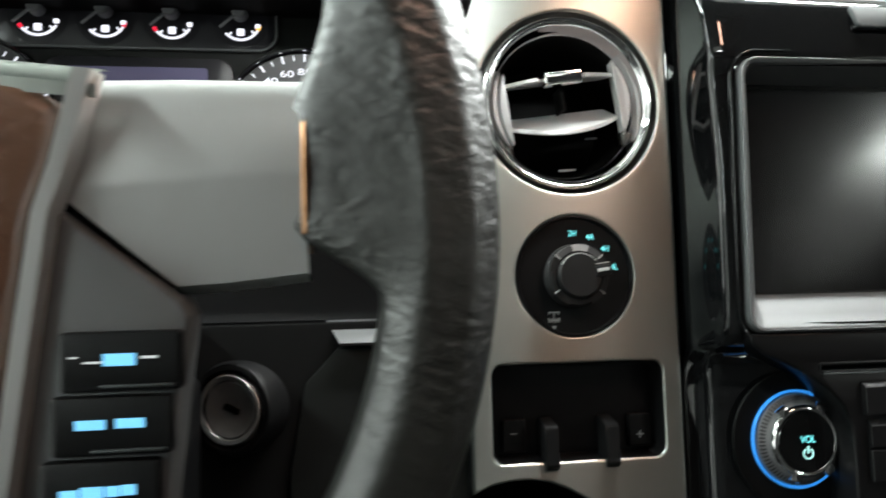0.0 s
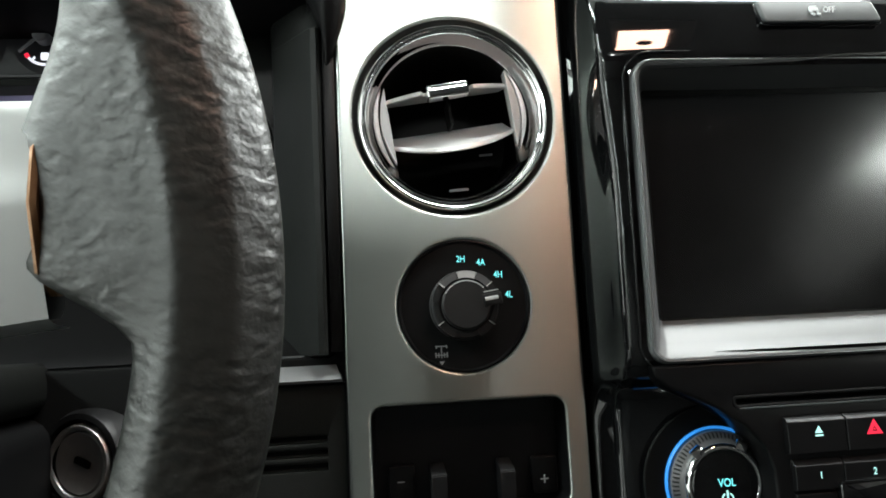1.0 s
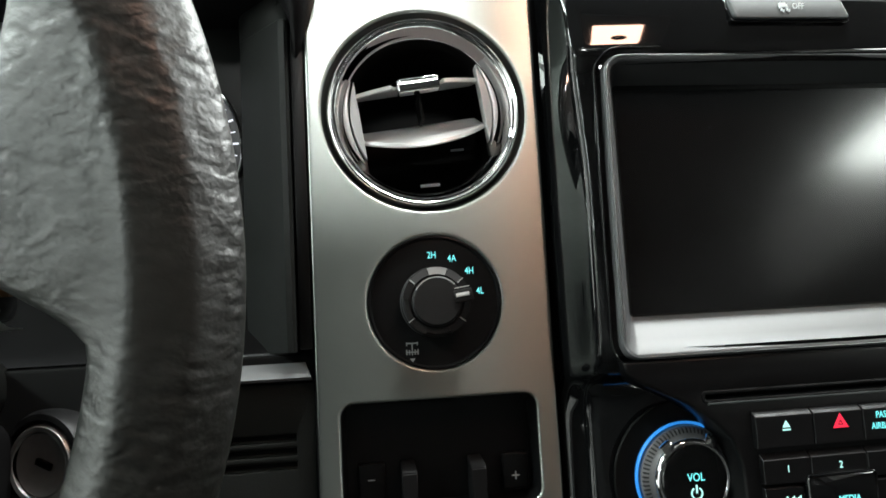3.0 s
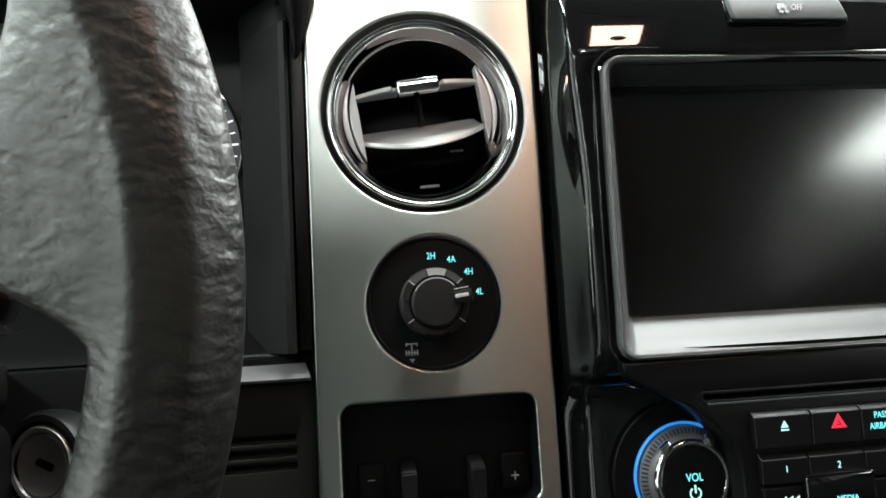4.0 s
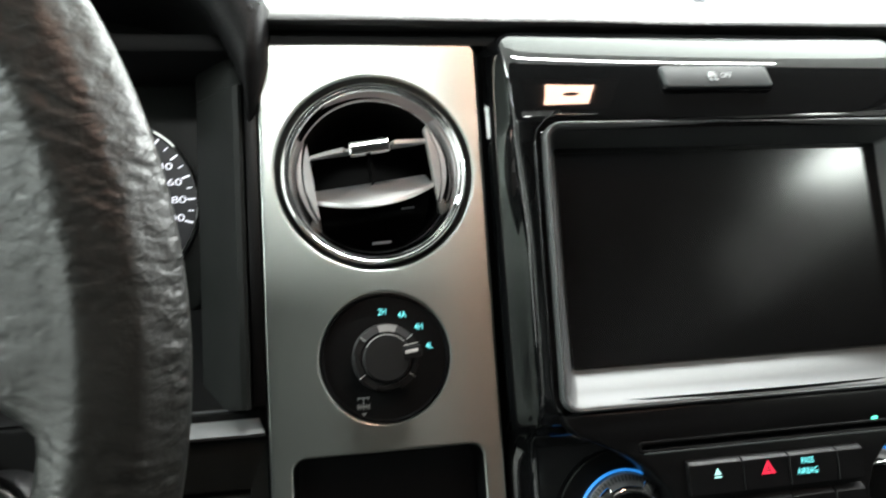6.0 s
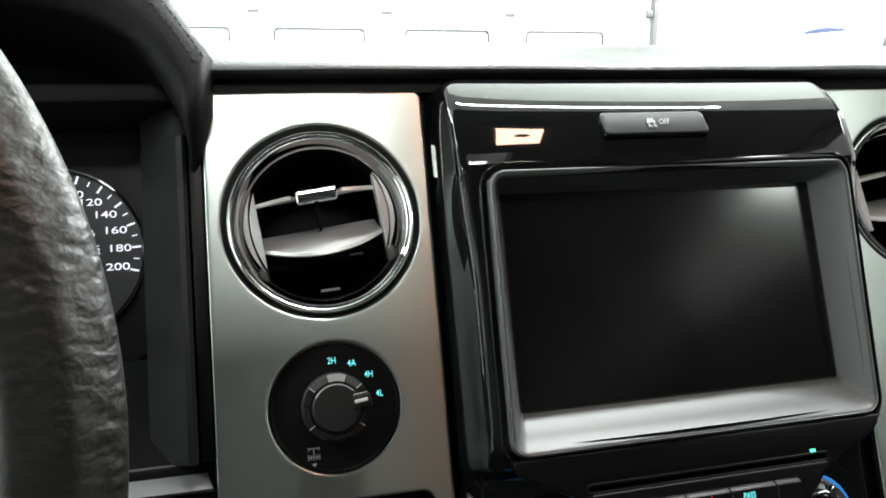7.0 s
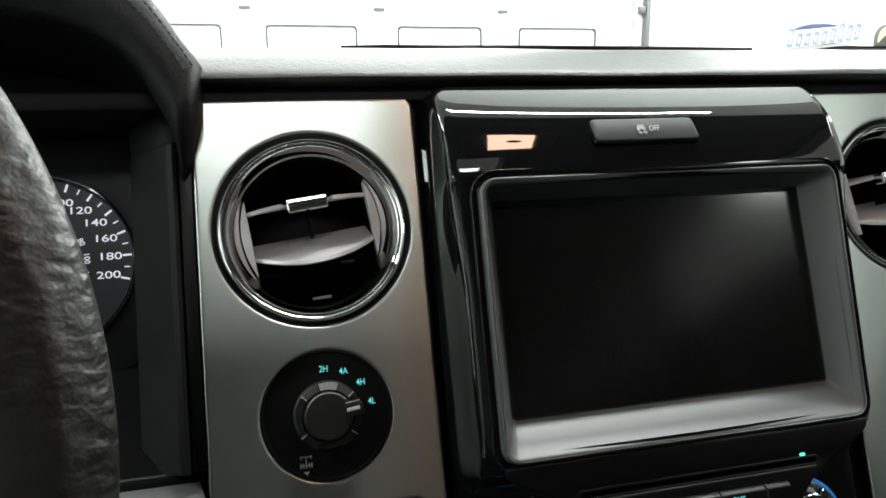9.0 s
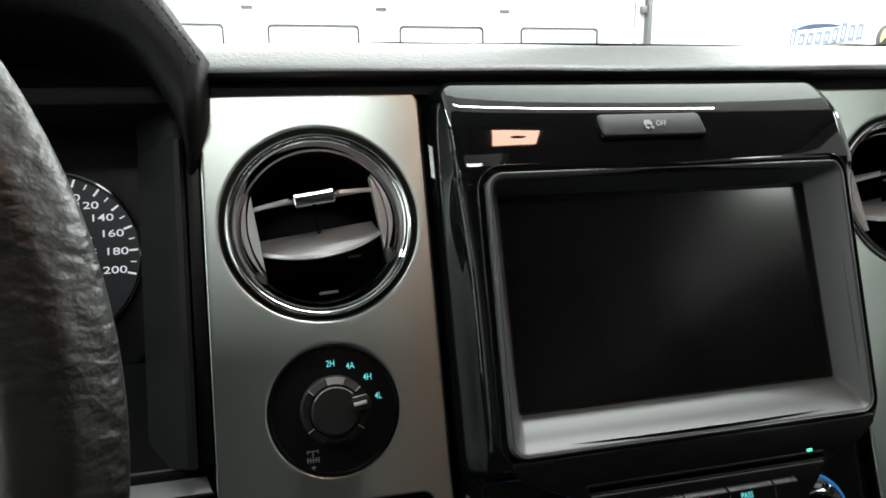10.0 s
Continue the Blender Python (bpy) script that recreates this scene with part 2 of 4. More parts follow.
def place_thing(name, place, label, category, group="", kind=""):
    e = new(name)
    e.empty_display_size = 0.05
    e.location = place
    return tagged(e, label, category, group, kind)


def part(name, bm, material, parent, label="", world_space=False, sharp=32):
    if material == SILVER:
        uv = bm.loops.layers.uv.new("UVMap")
        for f in bm.faces:
            for corner in f.loops:
                corner[uv].uv = (corner.vert.co.x * 0.01, corner.vert.co.z * 0.01 + corner.vert.co.y * 0.003)
    if not world_space:
        bm.transform(DASH)
    bmesh.ops.recalc_face_normals(bm, faces=bm.faces)
    me = bpy.data.meshes.new(name)
    bm.to_mesh(me)
    bm.free()
    me.materials.append(material)
    me.polygons.foreach_set("use_smooth", [True] * len(me.polygons))
    me.set_sharp_from_angle(angle=radians(sharp))
    ob = new(name, me)
    if parent:
        ob.parent = parent
        if parent.type == "EMPTY":
            ob.matrix_parent_inverse = Matrix.Translation(-Vector(parent.location))
    return tagged(ob, label)


def rrect(x0, x1, z0, z1, r, n=6):
    pts = []
    for cx, cz, a0 in ((x1 - r, z1 - r, 0), (x0 + r, z1 - r, 90), (x0 + r, z0 + r, 180), (x1 - r, z0 + r, 270)):
        for k in range(n + 1):
            a = radians(a0 + 90 * k / n)
            pts.append((cx + r * math.cos(a), cz + r * math.sin(a)))
    return pts


def circle(cx, cz, r, n=64):
    return [(cx + r * math.cos(2 * math.pi * k / n), cz + r * math.sin(2 * math.pi * k / n)) for k in range(n)]


def turned(loop):
    area = sum(a[0] * b[1] - b[0] * a[1] for a, b in zip(loop, loop[1:] + loop[:1]))
    return loop if area > 0 else loop[::-1]


def offset(loop, d):
    """The loop, running anticlockwise, pushed outwards by d."""
    out, n = [], len(loop)
    for k in range(n):
        p, q, s = (Vector(loop[(k + j) % n]) for j in (-1, 0, 1))
        u, v = (q - p), (s - q)
        if u.length < 1e-9 or v.length < 1e-9:
            out.append(loop[k])
            continue
        u.normalize(), v.normalize()
        nu, nv = Vector((u.y, -u.x)), Vector((v.y, -v.x))
        m = nu + nv
        if m.length < 1e-6:
            m = nu
        m.normalize()
        out.append(tuple(q + m * d / max(0.5, m.dot(nu))))
    return out


def ring(bm, loop, y):
    return [bm.verts.new((x, y(x, z) if callable(y) else y, z)) for x, z in loop]


def bridge(bm, a, b):
    for k in range(len(a)):
        j = (k + 1) % len(a)
        bm.faces.new((a[k], a[j], b[j], b[k]))


def fill(bm, rings):
    edges = []
    for r in rings:
        for k in range(len(r)):
            e = bm.edges.get((r[k], r[(k + 1) % len(r)]))
            edges.append(e or bm.edges.new((r[k], r[(k + 1) % len(r)])))
    bmesh.ops.triangle_fill(bm, use_beauty=True, use_dissolve=False, edges=edges)


def plate(outer, holes=(), y=0.0, depth=3.0, r=1.0, steps=3, back=False, bm=None, flat=0.0):
    """A plate seen from -y, with rounded front edges at its outline and at its holes."""
    bm = bm or bmesh.new()
    shift = (lambda d: (lambda x, z: y(x, z) + d)) if callable(y) else (lambda d: y + d)
    tops, bottoms = [], []
    for loop, sign in [(turned(list(outer)), -1)] + [(turned(list(h)), 1) for h in holes]:
        prev = None
        if flat:
            prev = ring(bm, offset(loop, sign * (r + flat)), shift(0.0))
            tops.append(prev)
        for k in range(steps + 1):
            a = math.pi / 2 * k / steps
            now = ring(bm, offset(loop, sign * r * (1 - math.sin(a))), shift(r * (1 - math.cos(a))))
            if prev:
                bridge(bm, prev, now)
            else:
                tops.append(now)
            prev = now
        last = ring(bm, loop, shift(depth))
        bridge(bm, prev, last)
        bottoms.append(last)
    fill(bm, tops)
    if back:
        fill(bm, bottoms)
    return bm


def lathe(profile, cx=0.0, cz=0.0, n=64, bm=None):
    """Rings of (radius, y) round an axis along y."""
    bm = bm or bmesh.new()
    prev = None
    for r, y in profile:
        now = [bm.verts.new((cx, y, cz))] if r < 1e-6 else ring(bm, circle(cx, cz, r, n), y)
        if prev:
            if len(now) == 1 and len(prev) > 1:
                for k in range(len(prev)):
                    bm.faces.new((prev[k], prev[(k + 1) % len(prev)], now[0]))
            elif len(prev) == 1 and len(now) > 1:
                for k in range(len(now)):
                    bm.faces.new((now[k], now[(k + 1) % len(now)], prev[0]))
            elif len(now) > 1:
                bridge(bm, prev, now)
        prev = now
    return bm


def box(x0, x1, y0, y1, z0, z1, bevel=0.0, bm=None, segments=2):
    bm = bm or bmesh.new()
    made = bmesh.ops.create_cube(bm, size=1.0)["verts"]
    for v in made:
        v.co = Vector(((x0 + x1) / 2 + v.co.x * (x1 - x0), (y0 + y1) / 2 + v.co.y * (y1 - y0), (z0 + z1) / 2 + v.co.z * (z1 - z0)))
    if bevel:
        edges = list({e for v in made for e in v.link_edges})
        bmesh.ops.bevel(bm, geom=edges, offset=bevel, segments=segments, affect="EDGES", profile=0.5)
    return bm


def strip_loft(sections, closed=False, cap=False):
    """A skin through rows of points, each row a list of (x, y, z)."""
    bm = bmesh.new()
    rows = [[bm.verts.new(p) for p in s] for s in sections]
    for a, b in zip(rows, rows[1:]):
        for k in range(len(a) - (0 if closed else 1)):
            j = (k + 1) % len(a)
            bm.faces.new((a[k], a[j], b[j], b[k]))
    if cap:
        bm.faces.new(rows[0]), bm.faces.new(rows[-1])
    return bm


def lettering(name, body, size, x, y, z, material, parent, turn=0.0, align="CENTER", squeeze=1.0):
    """Flat letters facing -y, centred at (x, z)."""
    data = bpy.data.curves.new(name, "FONT")
    data.body, data.size, data.align_x, data.align_y = body, size, align, "CENTER"
    data.offset = size * 0.003
    data.extrude = 0.06
    ob = bpy.data.objects.new(name, data)
    scene.collection.objects.link(ob)
    me = bpy.data.meshes.new_from_object(ob.evaluated_get(bpy.context.evaluated_depsgraph_get()))
    bpy.data.objects.remove(ob)
    bm = bmesh.new()
    bm.from_mesh(me)
    bpy.data.meshes.remove(me)
    bm.transform(pose(x, y, z) @ Matrix.Rotation(radians(-turn), 4, "Y") @ Matrix.Rotation(radians(90), 4, "X") @ Matrix.Diagonal((squeeze, 1, 1, 1)))
    return part(name, bm, material, parent)


def bar(name, x0, x1, z0, z1, y, material, parent, thick=0.3):
    return part(name, box(x0, x1, y - thick, y + thick, z0, z1), material, parent)


def spun(bm, cx, cz, degrees):
    """Turned anticlockwise, as seen from the seat, about an axis along y."""
    bm.transform(Matrix.Translation((cx, 0, cz)) @ Matrix.Rotation(radians(-degrees), 4, "Y") @ Matrix.Translation((-cx, 0, -cz)))
    return bm


def arc_band(cx, cz, r0, r1, a0, a1, y, depth, n=24, bm=None):
    """A band of a ring, as a solid slab facing -y."""
    bm = bm or bmesh.new()
    rows = []
    for k in range(n + 1):
        a = radians(a0 + (a1 - a0) * k / n)
        c, s = math.cos(a), math.sin(a)
        rows.append([bm.verts.new((cx + r * c, yy, cz + r * s)) for r, yy in ((r0, y + depth), (r0, y), (r1, y), (r1, y + depth))])
    for a, b in zip(rows, rows[1:]):
        for k in range(4):
            bm.faces.new((a[k], a[(k + 1) % 4], b[(k + 1) % 4], b[k]))
    bm.faces.new(rows[0]), bm.faces.new(rows[-1])
    return bm

# ---- the garage ----
GX0, GX1, GY0, GY1, GZ = -4.5, 8.0, -8.0, 5.0, 3.6


def wall(name, x0, x1, y0, y1, z0, z1, material, label=""):
    ob = part(name, box(x0, x1, y0, y1, z0, z1), material, None, label, True)
    return tagged(ob, kind="structure")


wall("ground", GX0 - 20, GX1 + 20, GY0 - 20, GY1 + 20, -0.2, 0.0, CONCRETE, "sealed grey concrete garage ground")
wall("wall_north_upper", GX0, 2.94, GY1, GY1 + 0.2, 3.0, GZ, WHITE_WALL, "white painted wall over the garage door")
wall("wall_north", 2.94, GX1, GY1, GY1 + 0.2, 0, GZ, WHITE_WALL, "white painted garage wall")
wall("wall_north_left", GX0, -3.83, GY1, GY1 + 0.2, 0, GZ, WHITE_WALL, "white painted garage wall")
wall("wall_west", GX0 - 0.2, GX0, GY0, GY1 + 0.2, 0, GZ, WHITE_WALL, "white painted garage wall")
wall("wall_east", GX1, GX1 + 0.2, GY0, GY1 + 0.2, 0, GZ, WHITE_WALL, "white painted garage wall")
wall("wall_south", GX0 - 0.2, GX1 + 0.2, GY0 - 0.2, GY0, 0, GZ, WHITE_WALL, "white painted garage wall")
wall("ceiling", GX0 - 0.2, GX1 + 0.2, GY0 - 0.2, GY1 + 0.2, GZ, GZ + 0.15, CEILING_WHITE, "white garage ceiling")
wall("wall_return", 4.25, 4.29, 4.96, GY1 - 0.002, 0, GZ, WHITE_WALL, "white painted wall return")

door = place_thing("sectional_garage_door", (-0.4, 5.06, 0), "white sectional garage door with a row of windows", "garage door")
SECTION = 0.6
windows = [0.02 + 0.963 * k for k in range(-4, 3)]
for k in range(5):
    z0, z1 = SECTION * k, SECTION * (k + 1) - 0.006
    bm = bmesh.new()
    holes = [rrect(x, x + 0.65, 1.50, 1.928, 0.03, 3) for x in windows] if k == 2 else []
    if k == 2:
        z0, z1 = 1.2, 2.094
    if k == 3:
        z0 = 2.1
    plate(rrect(-3.82, 2.92, z0, z1, 0.01, 2), holes, 5.04, 0.05, 0.006, 2, bm=bm)
    part("door_section", bm, DOOR_WHITE, door, "", True)
for x in windows:
    bm = plate(rrect(x - 0.006, x + 0.656, 1.494, 1.934, 0.032, 4), [rrect(x + 0.008, x + 0.642, 1.508, 1.920, 0.024, 4)], 5.028, 0.03, 0.003, 2)
    frame_ob = part("window_frame", bm, GASKET, door, "thin grey gasket frame", True)
    part("pane", plate(rrect(x + 0.003, x + 0.647, 1.503, 1.925, 0.03, 4), (), 5.045, 0.004, 0.001, 1), DOOR_WHITE, frame_ob, "frosted white pane", True)
for x in windows:
    hinge = plate(rrect(x - 0.18, x - 0.10, 2.035, 2.06, 0.004, 2), (), 5.026, 0.016, 0.002, 1)
    part("hinge", hinge, RAIL_GREY, door, "small grey steel hinge", True)
track = place_thing("door_track", (3.0, 4.96, 0), "grey steel vertical garage door track", "door track")
part("rail", box(2.985, 3.022, 4.93, 4.998, 0.0, 3.3, 0.004), RAIL_GREY, track, "", True)
for z in (0.6, 1.35, 2.07, 2.8):
    part("bracket", box(2.93, 2.984, 4.94, 4.99, z - 0.03, z + 0.03, 0.006), RAIL_GREY, track, "", True)

sign = place_thing("wall_sign", (4.7, 4.96, 1.75), "blue oval wall sign with pale block lettering", "sign")
oval = [(4.68 + 0.30 * math.cos(2 * math.pi * k / 48), 1.90 + 0.09 * math.sin(2 * math.pi * k / 48)) for k in range(48)]
part("oval", plate(oval, (), 4.955, 0.03, 0.006, 2), SIGN_BLUE, sign, "blue enamelled oval", True)
part("band", plate([(4.30, 1.775), (5.04, 1.85), (5.09, 1.985), (4.36, 1.92)], (), 4.946, 0.008, 0.003, 1), SIGN_WHITE, sign, "pale slanting band", True)
for k, (dx, h) in enumerate(((0, 0.16), (0.075, 0.11), (0.15, 0.11), (0.225, 0.11), (0.30, 0.11), (0.375, 0.13), (0.45, 0.16), (0.525, 0.14), (0.60, 0.14))):
    x, z = 4.33 + dx * 1.13, 1.785 + dx * 0.11
    bm = plate([(x, z), (x + 0.055, z), (x + 0.075, z + h), (x + 0.02, z + h)], [[(x + 0.02, z + 0.03), (x + 0.042, z + 0.03), (x + 0.052, z + h - 0.03), (x + 0.03, z + h - 0.03)]], 4.938, 0.007, 0.002, 1)
    part("letter_block", bm, SIGN_GREY, sign, "", True)
badge = place_thing("round_wall_badge", (5.38, 4.97, 1.8), "small round yellowed badge on the garage wall", "badge")
part("disc", plate([(5.38 + 0.09 * math.cos(a / 24 * math.tau), 1.86 + 0.11 * math.sin(a / 24 * math.tau)) for a in range(24)], (), 4.965, 0.03, 0.006, 2), SIGN_YELLOW, badge, "", True)
part("rim", plate([(5.38 + 0.11 * math.cos(a / 24 * math.tau), 1.86 + 0.13 * math.sin(a / 24 * math.tau)) for a in range(24)], [[(5.38 + 0.09 * math.cos(a / 24 * math.tau), 1.86 + 0.11 * math.sin(a / 24 * math.tau)) for a in range(24)]], 4.96, 0.03, 0.004, 2), RAIL_GREY, badge, "", True)

# ---- the cab that closes the place ----
CX0, CX1 = -0.62, 0.99
wall("cab_floor", CX0, CX1, -2.0, 0.55, 0.50, 0.55, CARPET, "dark carpeted cab floor")
# an unseen opening beside the lamp console, added to let light onto the panel
for name, x0, x1, y0, y1 in (("cab_roof_front", CX0, CX1, -0.43, 0.05), ("cab_roof_rear", CX0, CX1, -2.0, -0.62), ("cab_roof_left", CX0, -0.20, -0.62, -0.43), ("cab_roof_right", 0.24, CX1, -0.62, -0.43)):
    wall(name, x0, x1, y0, y1, 1.95, 2.0, HEADLINER, "dark grey cloth headliner of the cab roof")
for name, x0, x1 in (("cab_wall_left", CX0 - 0.06, CX0), ("cab_wall_right", CX1, CX1 + 0.06)):
    if x0 < 0:
        # the driver's side is left open, unseen, to let light onto the wheel rim
        wall(name, x0, x1, -2.0, -0.80, 0.5, 1.38, CAB_DARK, "dark trimmed side behind the opening left for light")
        # unseen wall added to hold light off the lower stack and panel
        wall(name + "_light_block", x0, x1, -0.80, 0.26, 0.5, 1.02, CAB_DARK, "unseen dark wall that keeps light off the lower dashboard")
        wall(name + "_footwell", x0, x1, 0.26, 0.9, 0.5, 1.38, CAB_DARK, "dark trimmed footwell side of the cab")
        wall(name + "_pillar", x0, x1, -0.84, -0.80, 1.38, 1.95, CAB_DARK, "dark trimmed door pillar of the cab")
        wall(name + "_rear", x0, x1, -2.0, -1.28, 1.38, 1.95, CAB_DARK, "dark trimmed rear side of the cab")
    else:
        wall(name, x0, x1, -2.0, 0.9, 0.5, 1.38, CAB_DARK, "dark trimmed door side of the cab")
        # unseen wall added to stop low window light from reaching the panel
        wall(name + "_window_block", x0, x1, -1.28, -0.30, 1.38, 1.70, CAB_DARK, "unseen dark wall that shuts off the low passenger window")
        wall(name + "_rear", x0, x1, -2.0, -1.28, 1.38, 1.95, CAB_DARK, "dark trimmed rear side of the cab")
    wall(name + "_rail", x0, x1, -1.28, 0.05, 1.93, 2.0, HEADLINER, "grey trimmed roof rail")
    out = -0.14 if x0 < 0 else 0.14
    bm = strip_loft([[(x0 + out, 0.86, 1.38), (x1 + out, 0.86, 1.38), (x1 + out, 0.98, 1.38), (x0 + out, 0.98, 1.38)], [(x0, 0.03, 1.95), (x1, 0.03, 1.95), (x1, 0.15, 1.95), (x0, 0.15, 1.95)]], True, True)
    tagged(part(name + "_front_pillar", bm, HEADLINER, None, "grey trimmed windscreen pillar", True), kind="structure")
wall("cab_wall_rear", CX0, CX1, -1.36, -1.30, 0.5, 1.95, CAB_DARK, "dark wall behind the seats of the cab")
wall("cab_bulkhead", CX0, CX1, 0.62, 0.68, 0.5, 1.30, VOID, "black bulkhead behind the dashboard")

glass = strip_loft([[(CX0 - 0.13, 0.93, 1.41), (CX1 + 0.13, 0.93, 1.41)], [(CX0, 0.07, 1.95), (CX1, 0.07, 1.95)]])
windscreen = tagged(part("window_1", glass, WINDSCREEN, None, "clear sloping windscreen pane", True), kind="structure")
windscreen.visible_shadow = False

# the roof lamp that warms the dashboard
lamp_at = Vector((0.241, -0.322, 1.945))
dome = place_thing("roof_map_lamp", lamp_at, "small lit warm map lamp under the headliner", "lamp")
part("housing", box(lamp_at.x - 0.09, lamp_at.x + 0.09, lamp_at.y - 0.10, lamp_at.y + 0.10, lamp_at.z - 0.012, lamp_at.z + 0.004, 0.006), HEADLINER, dome, "", True)
part("lens", box(lamp_at.x - 0.043, lamp_at.x + 0.043, lamp_at.y - 0.052, lamp_at.y + 0.052, lamp_at.z - 0.018, lamp_at.z - 0.0125, 0.003), LAMP_GLOW, dome, "glowing warm lens", True)
bm = bmesh.new()
bmesh.ops.create_cone(bm, cap_ends=True, segments=24, radius1=1.0, radius2=0.85, depth=1.0)
bmesh.ops.transform(bm, matrix=Matrix.Translation(lamp_at + Vector((0.004, 0, -0.0198))) @ Matrix.Diagonal((0.015, 0.010, -0.0025, 1)), verts=bm.verts[:])
bmesh.ops.recalc_face_normals(bm, faces=bm.faces[:])
part("switch", bm, CAB_DARK, dome, "dark oval switch in the lens", True)

# ---- dashboard shell ----
CX = 186.0
tagged(part("dashboard_core", plate(rrect(-420, 800, -420, 150, 10, 3), [rrect(-395, -62, -44, 140, 4, 2), rrect(-56, 56, -172, 138, 4, 2), rrect(62, 310, -172, 130, 4, 2), rrect(316, 428, -172, 138, 4, 2)], 9, 70, 2, 2), VOID, None, "black moulded dashboard core"), kind="structure")
tagged(part("dashboard_back", plate(rrect(-520, 900, -420, 120, 10, 3), (), 96, 40, 2, 2), VOID, None, "black moulded dashboard back"), kind="structure")

tagged(part("dashboard_filler", box(-64.4, -58.3, 2.5, 95, -42, 138, 0.8), BLACK, None, "black moulded filler beside the panel"), kind="structure")

# added block that closes the gap behind the filler to light
tagged(part("light_leak_block", box(-72, -58.3, 13, 95.5, -42, 150, 0.8), VOID, None, "black block added to stop light leaking behind the panel edge"), kind="structure")

# padded top: a rounded roll at its front, then a level shelf to the windscreen
roll = [(14, 149.0), (-3, 149.0), (-6.5, 149.3), (-8, 150.4), (-7.6, 152.4), (-5.4, 155.2), (-1, 160), (4, 165.4), (9, 170.6), (14, 174.8), (20, 178.2), (28, 181.2), (45, 187.2), (110, 208), (300, 270), (620, 383)]
pad_rows = []
for k in range(61):
    x = -56 + (900 + 56) * k / 60
    wob = 0.35 * math.sin(x * 0.021) + 0.2 * math.sin(x * 0.057 + 1)
    pad_rows.append([(x, y, z + wob * (1 if 150 < z < 180 else 0)) for y, z in roll])
pad = thing("dash_top_pad", 200, 10, 150, "charcoal grained vinyl pad along the dash top", "dashboard pad")
part("cover", strip_loft(pad_rows), PAD, pad, sharp=50)
left_rows = [[(-640 + (640 - 320) * k / 10, y + 60, z + 6) for y, z in roll] for k in range(11)]
part("cover", strip_loft(left_rows), PAD, pad, sharp=50)
# shade below the pad's roll, put in as a black strip
tagged(part("pad_shade_strip", box(-57, 900, 2, 12, 141, 151), VOID, None, "black strip standing in for the shade under the padded top"), kind="structure")

grille = thing("defroster_grille", 270, 300, 268, "thin black raised defroster strip on the dash top", "grille")
cap_pts = []
for k in range(41):
    x = 56 + (526 - 56) * k / 40
    e = min(1.0, (k / 40) * 9, (1 - k / 40) * 9)
    z = 303.0 + 1.6 * math.sin(math.pi * k / 40) + 0.9 * max(0.0, 1 - abs(k - 4) / 5)
    h = 0.5 + 1.2 * math.sqrt(e)
    cap_pts.append([(x, 306, z - 40), (x, 298, z - h), (x, 299, z), (x, 306, z + 0.4), (x, 312, z - 40)])
part("strip", strip_loft(cap_pts, True, True), BLACK, grille)
wiper = thing("wiper_arm", 850, 520, 400, "black wiper arm resting under the windscreen", "wiper")
arm = []
for k in range(21):
    u = k / 20
    x, z = 790 + 330 * u, 390 + 11 * math.sin(min(1, u * 3.4) * math.pi / 2) - 4 * u
    arm.append([(x, 512, z - 3), (x, 512, z + 0.6 + u), (x, 522, z + 0.6 + u), (x, 522, z - 3)])
part("arm", strip_loft(arm, True, True), BLACK, wiper)


# ---- silver panels ----
def side_panel(name, x0, x1, label):
    t = thing(name, (x0 + x1) / 2, 0, -175, label, "dash panel")
    return t


left_panel = side_panel("silver_dash_panel", -57.5, 57.5, "satin silver dash panel with vent, drive switch and controller openings")
outline = [(57.5, -175), (57.5, 138), (54.5, 141), (-54.5, 141), (-57.5, 138), (-57.5, -134), (-48, -130), (-38, -128.3), (-28, -128), (-18, -129.6), (-8, -133.5), (2, -139), (10, -147), (16, -160), (19, -175)]
POCKET = rrect(-46.5, 47, -119.5, -68.7, 6)
part("face", plate(outline, [circle(0.3, 72.4, 50.8, 96), circle(0.5, -22.7, 32.5, 72), POCKET], 0, 4, 1.3, flat=0.8), SILVER, left_panel, sharp=40)
part("side_wall", strip_loft([[(-57.2, 3, -133), (-57.2, 3, 140)], [(-60, 12, -133), (-60, 12, 140)]]), BLACK, left_panel)
right_panel = side_panel("silver_dash_panel", 314.5, 429.5, "satin silver dash panel with a round vent opening")
part("face", plate(rrect(314.5, 429.5, -175, 141, 3), [circle(372.3, 72.4, 50.8, 96)], 0, 4, 1.3, flat=0.8), SILVER, right_panel, sharp=40)
part("side_wall", strip_loft([[(314.8, 3, -173), (314.8, 3, 140)], [(317, 12, -173), (317, 12, 140)]]), BLACK, right_panel)


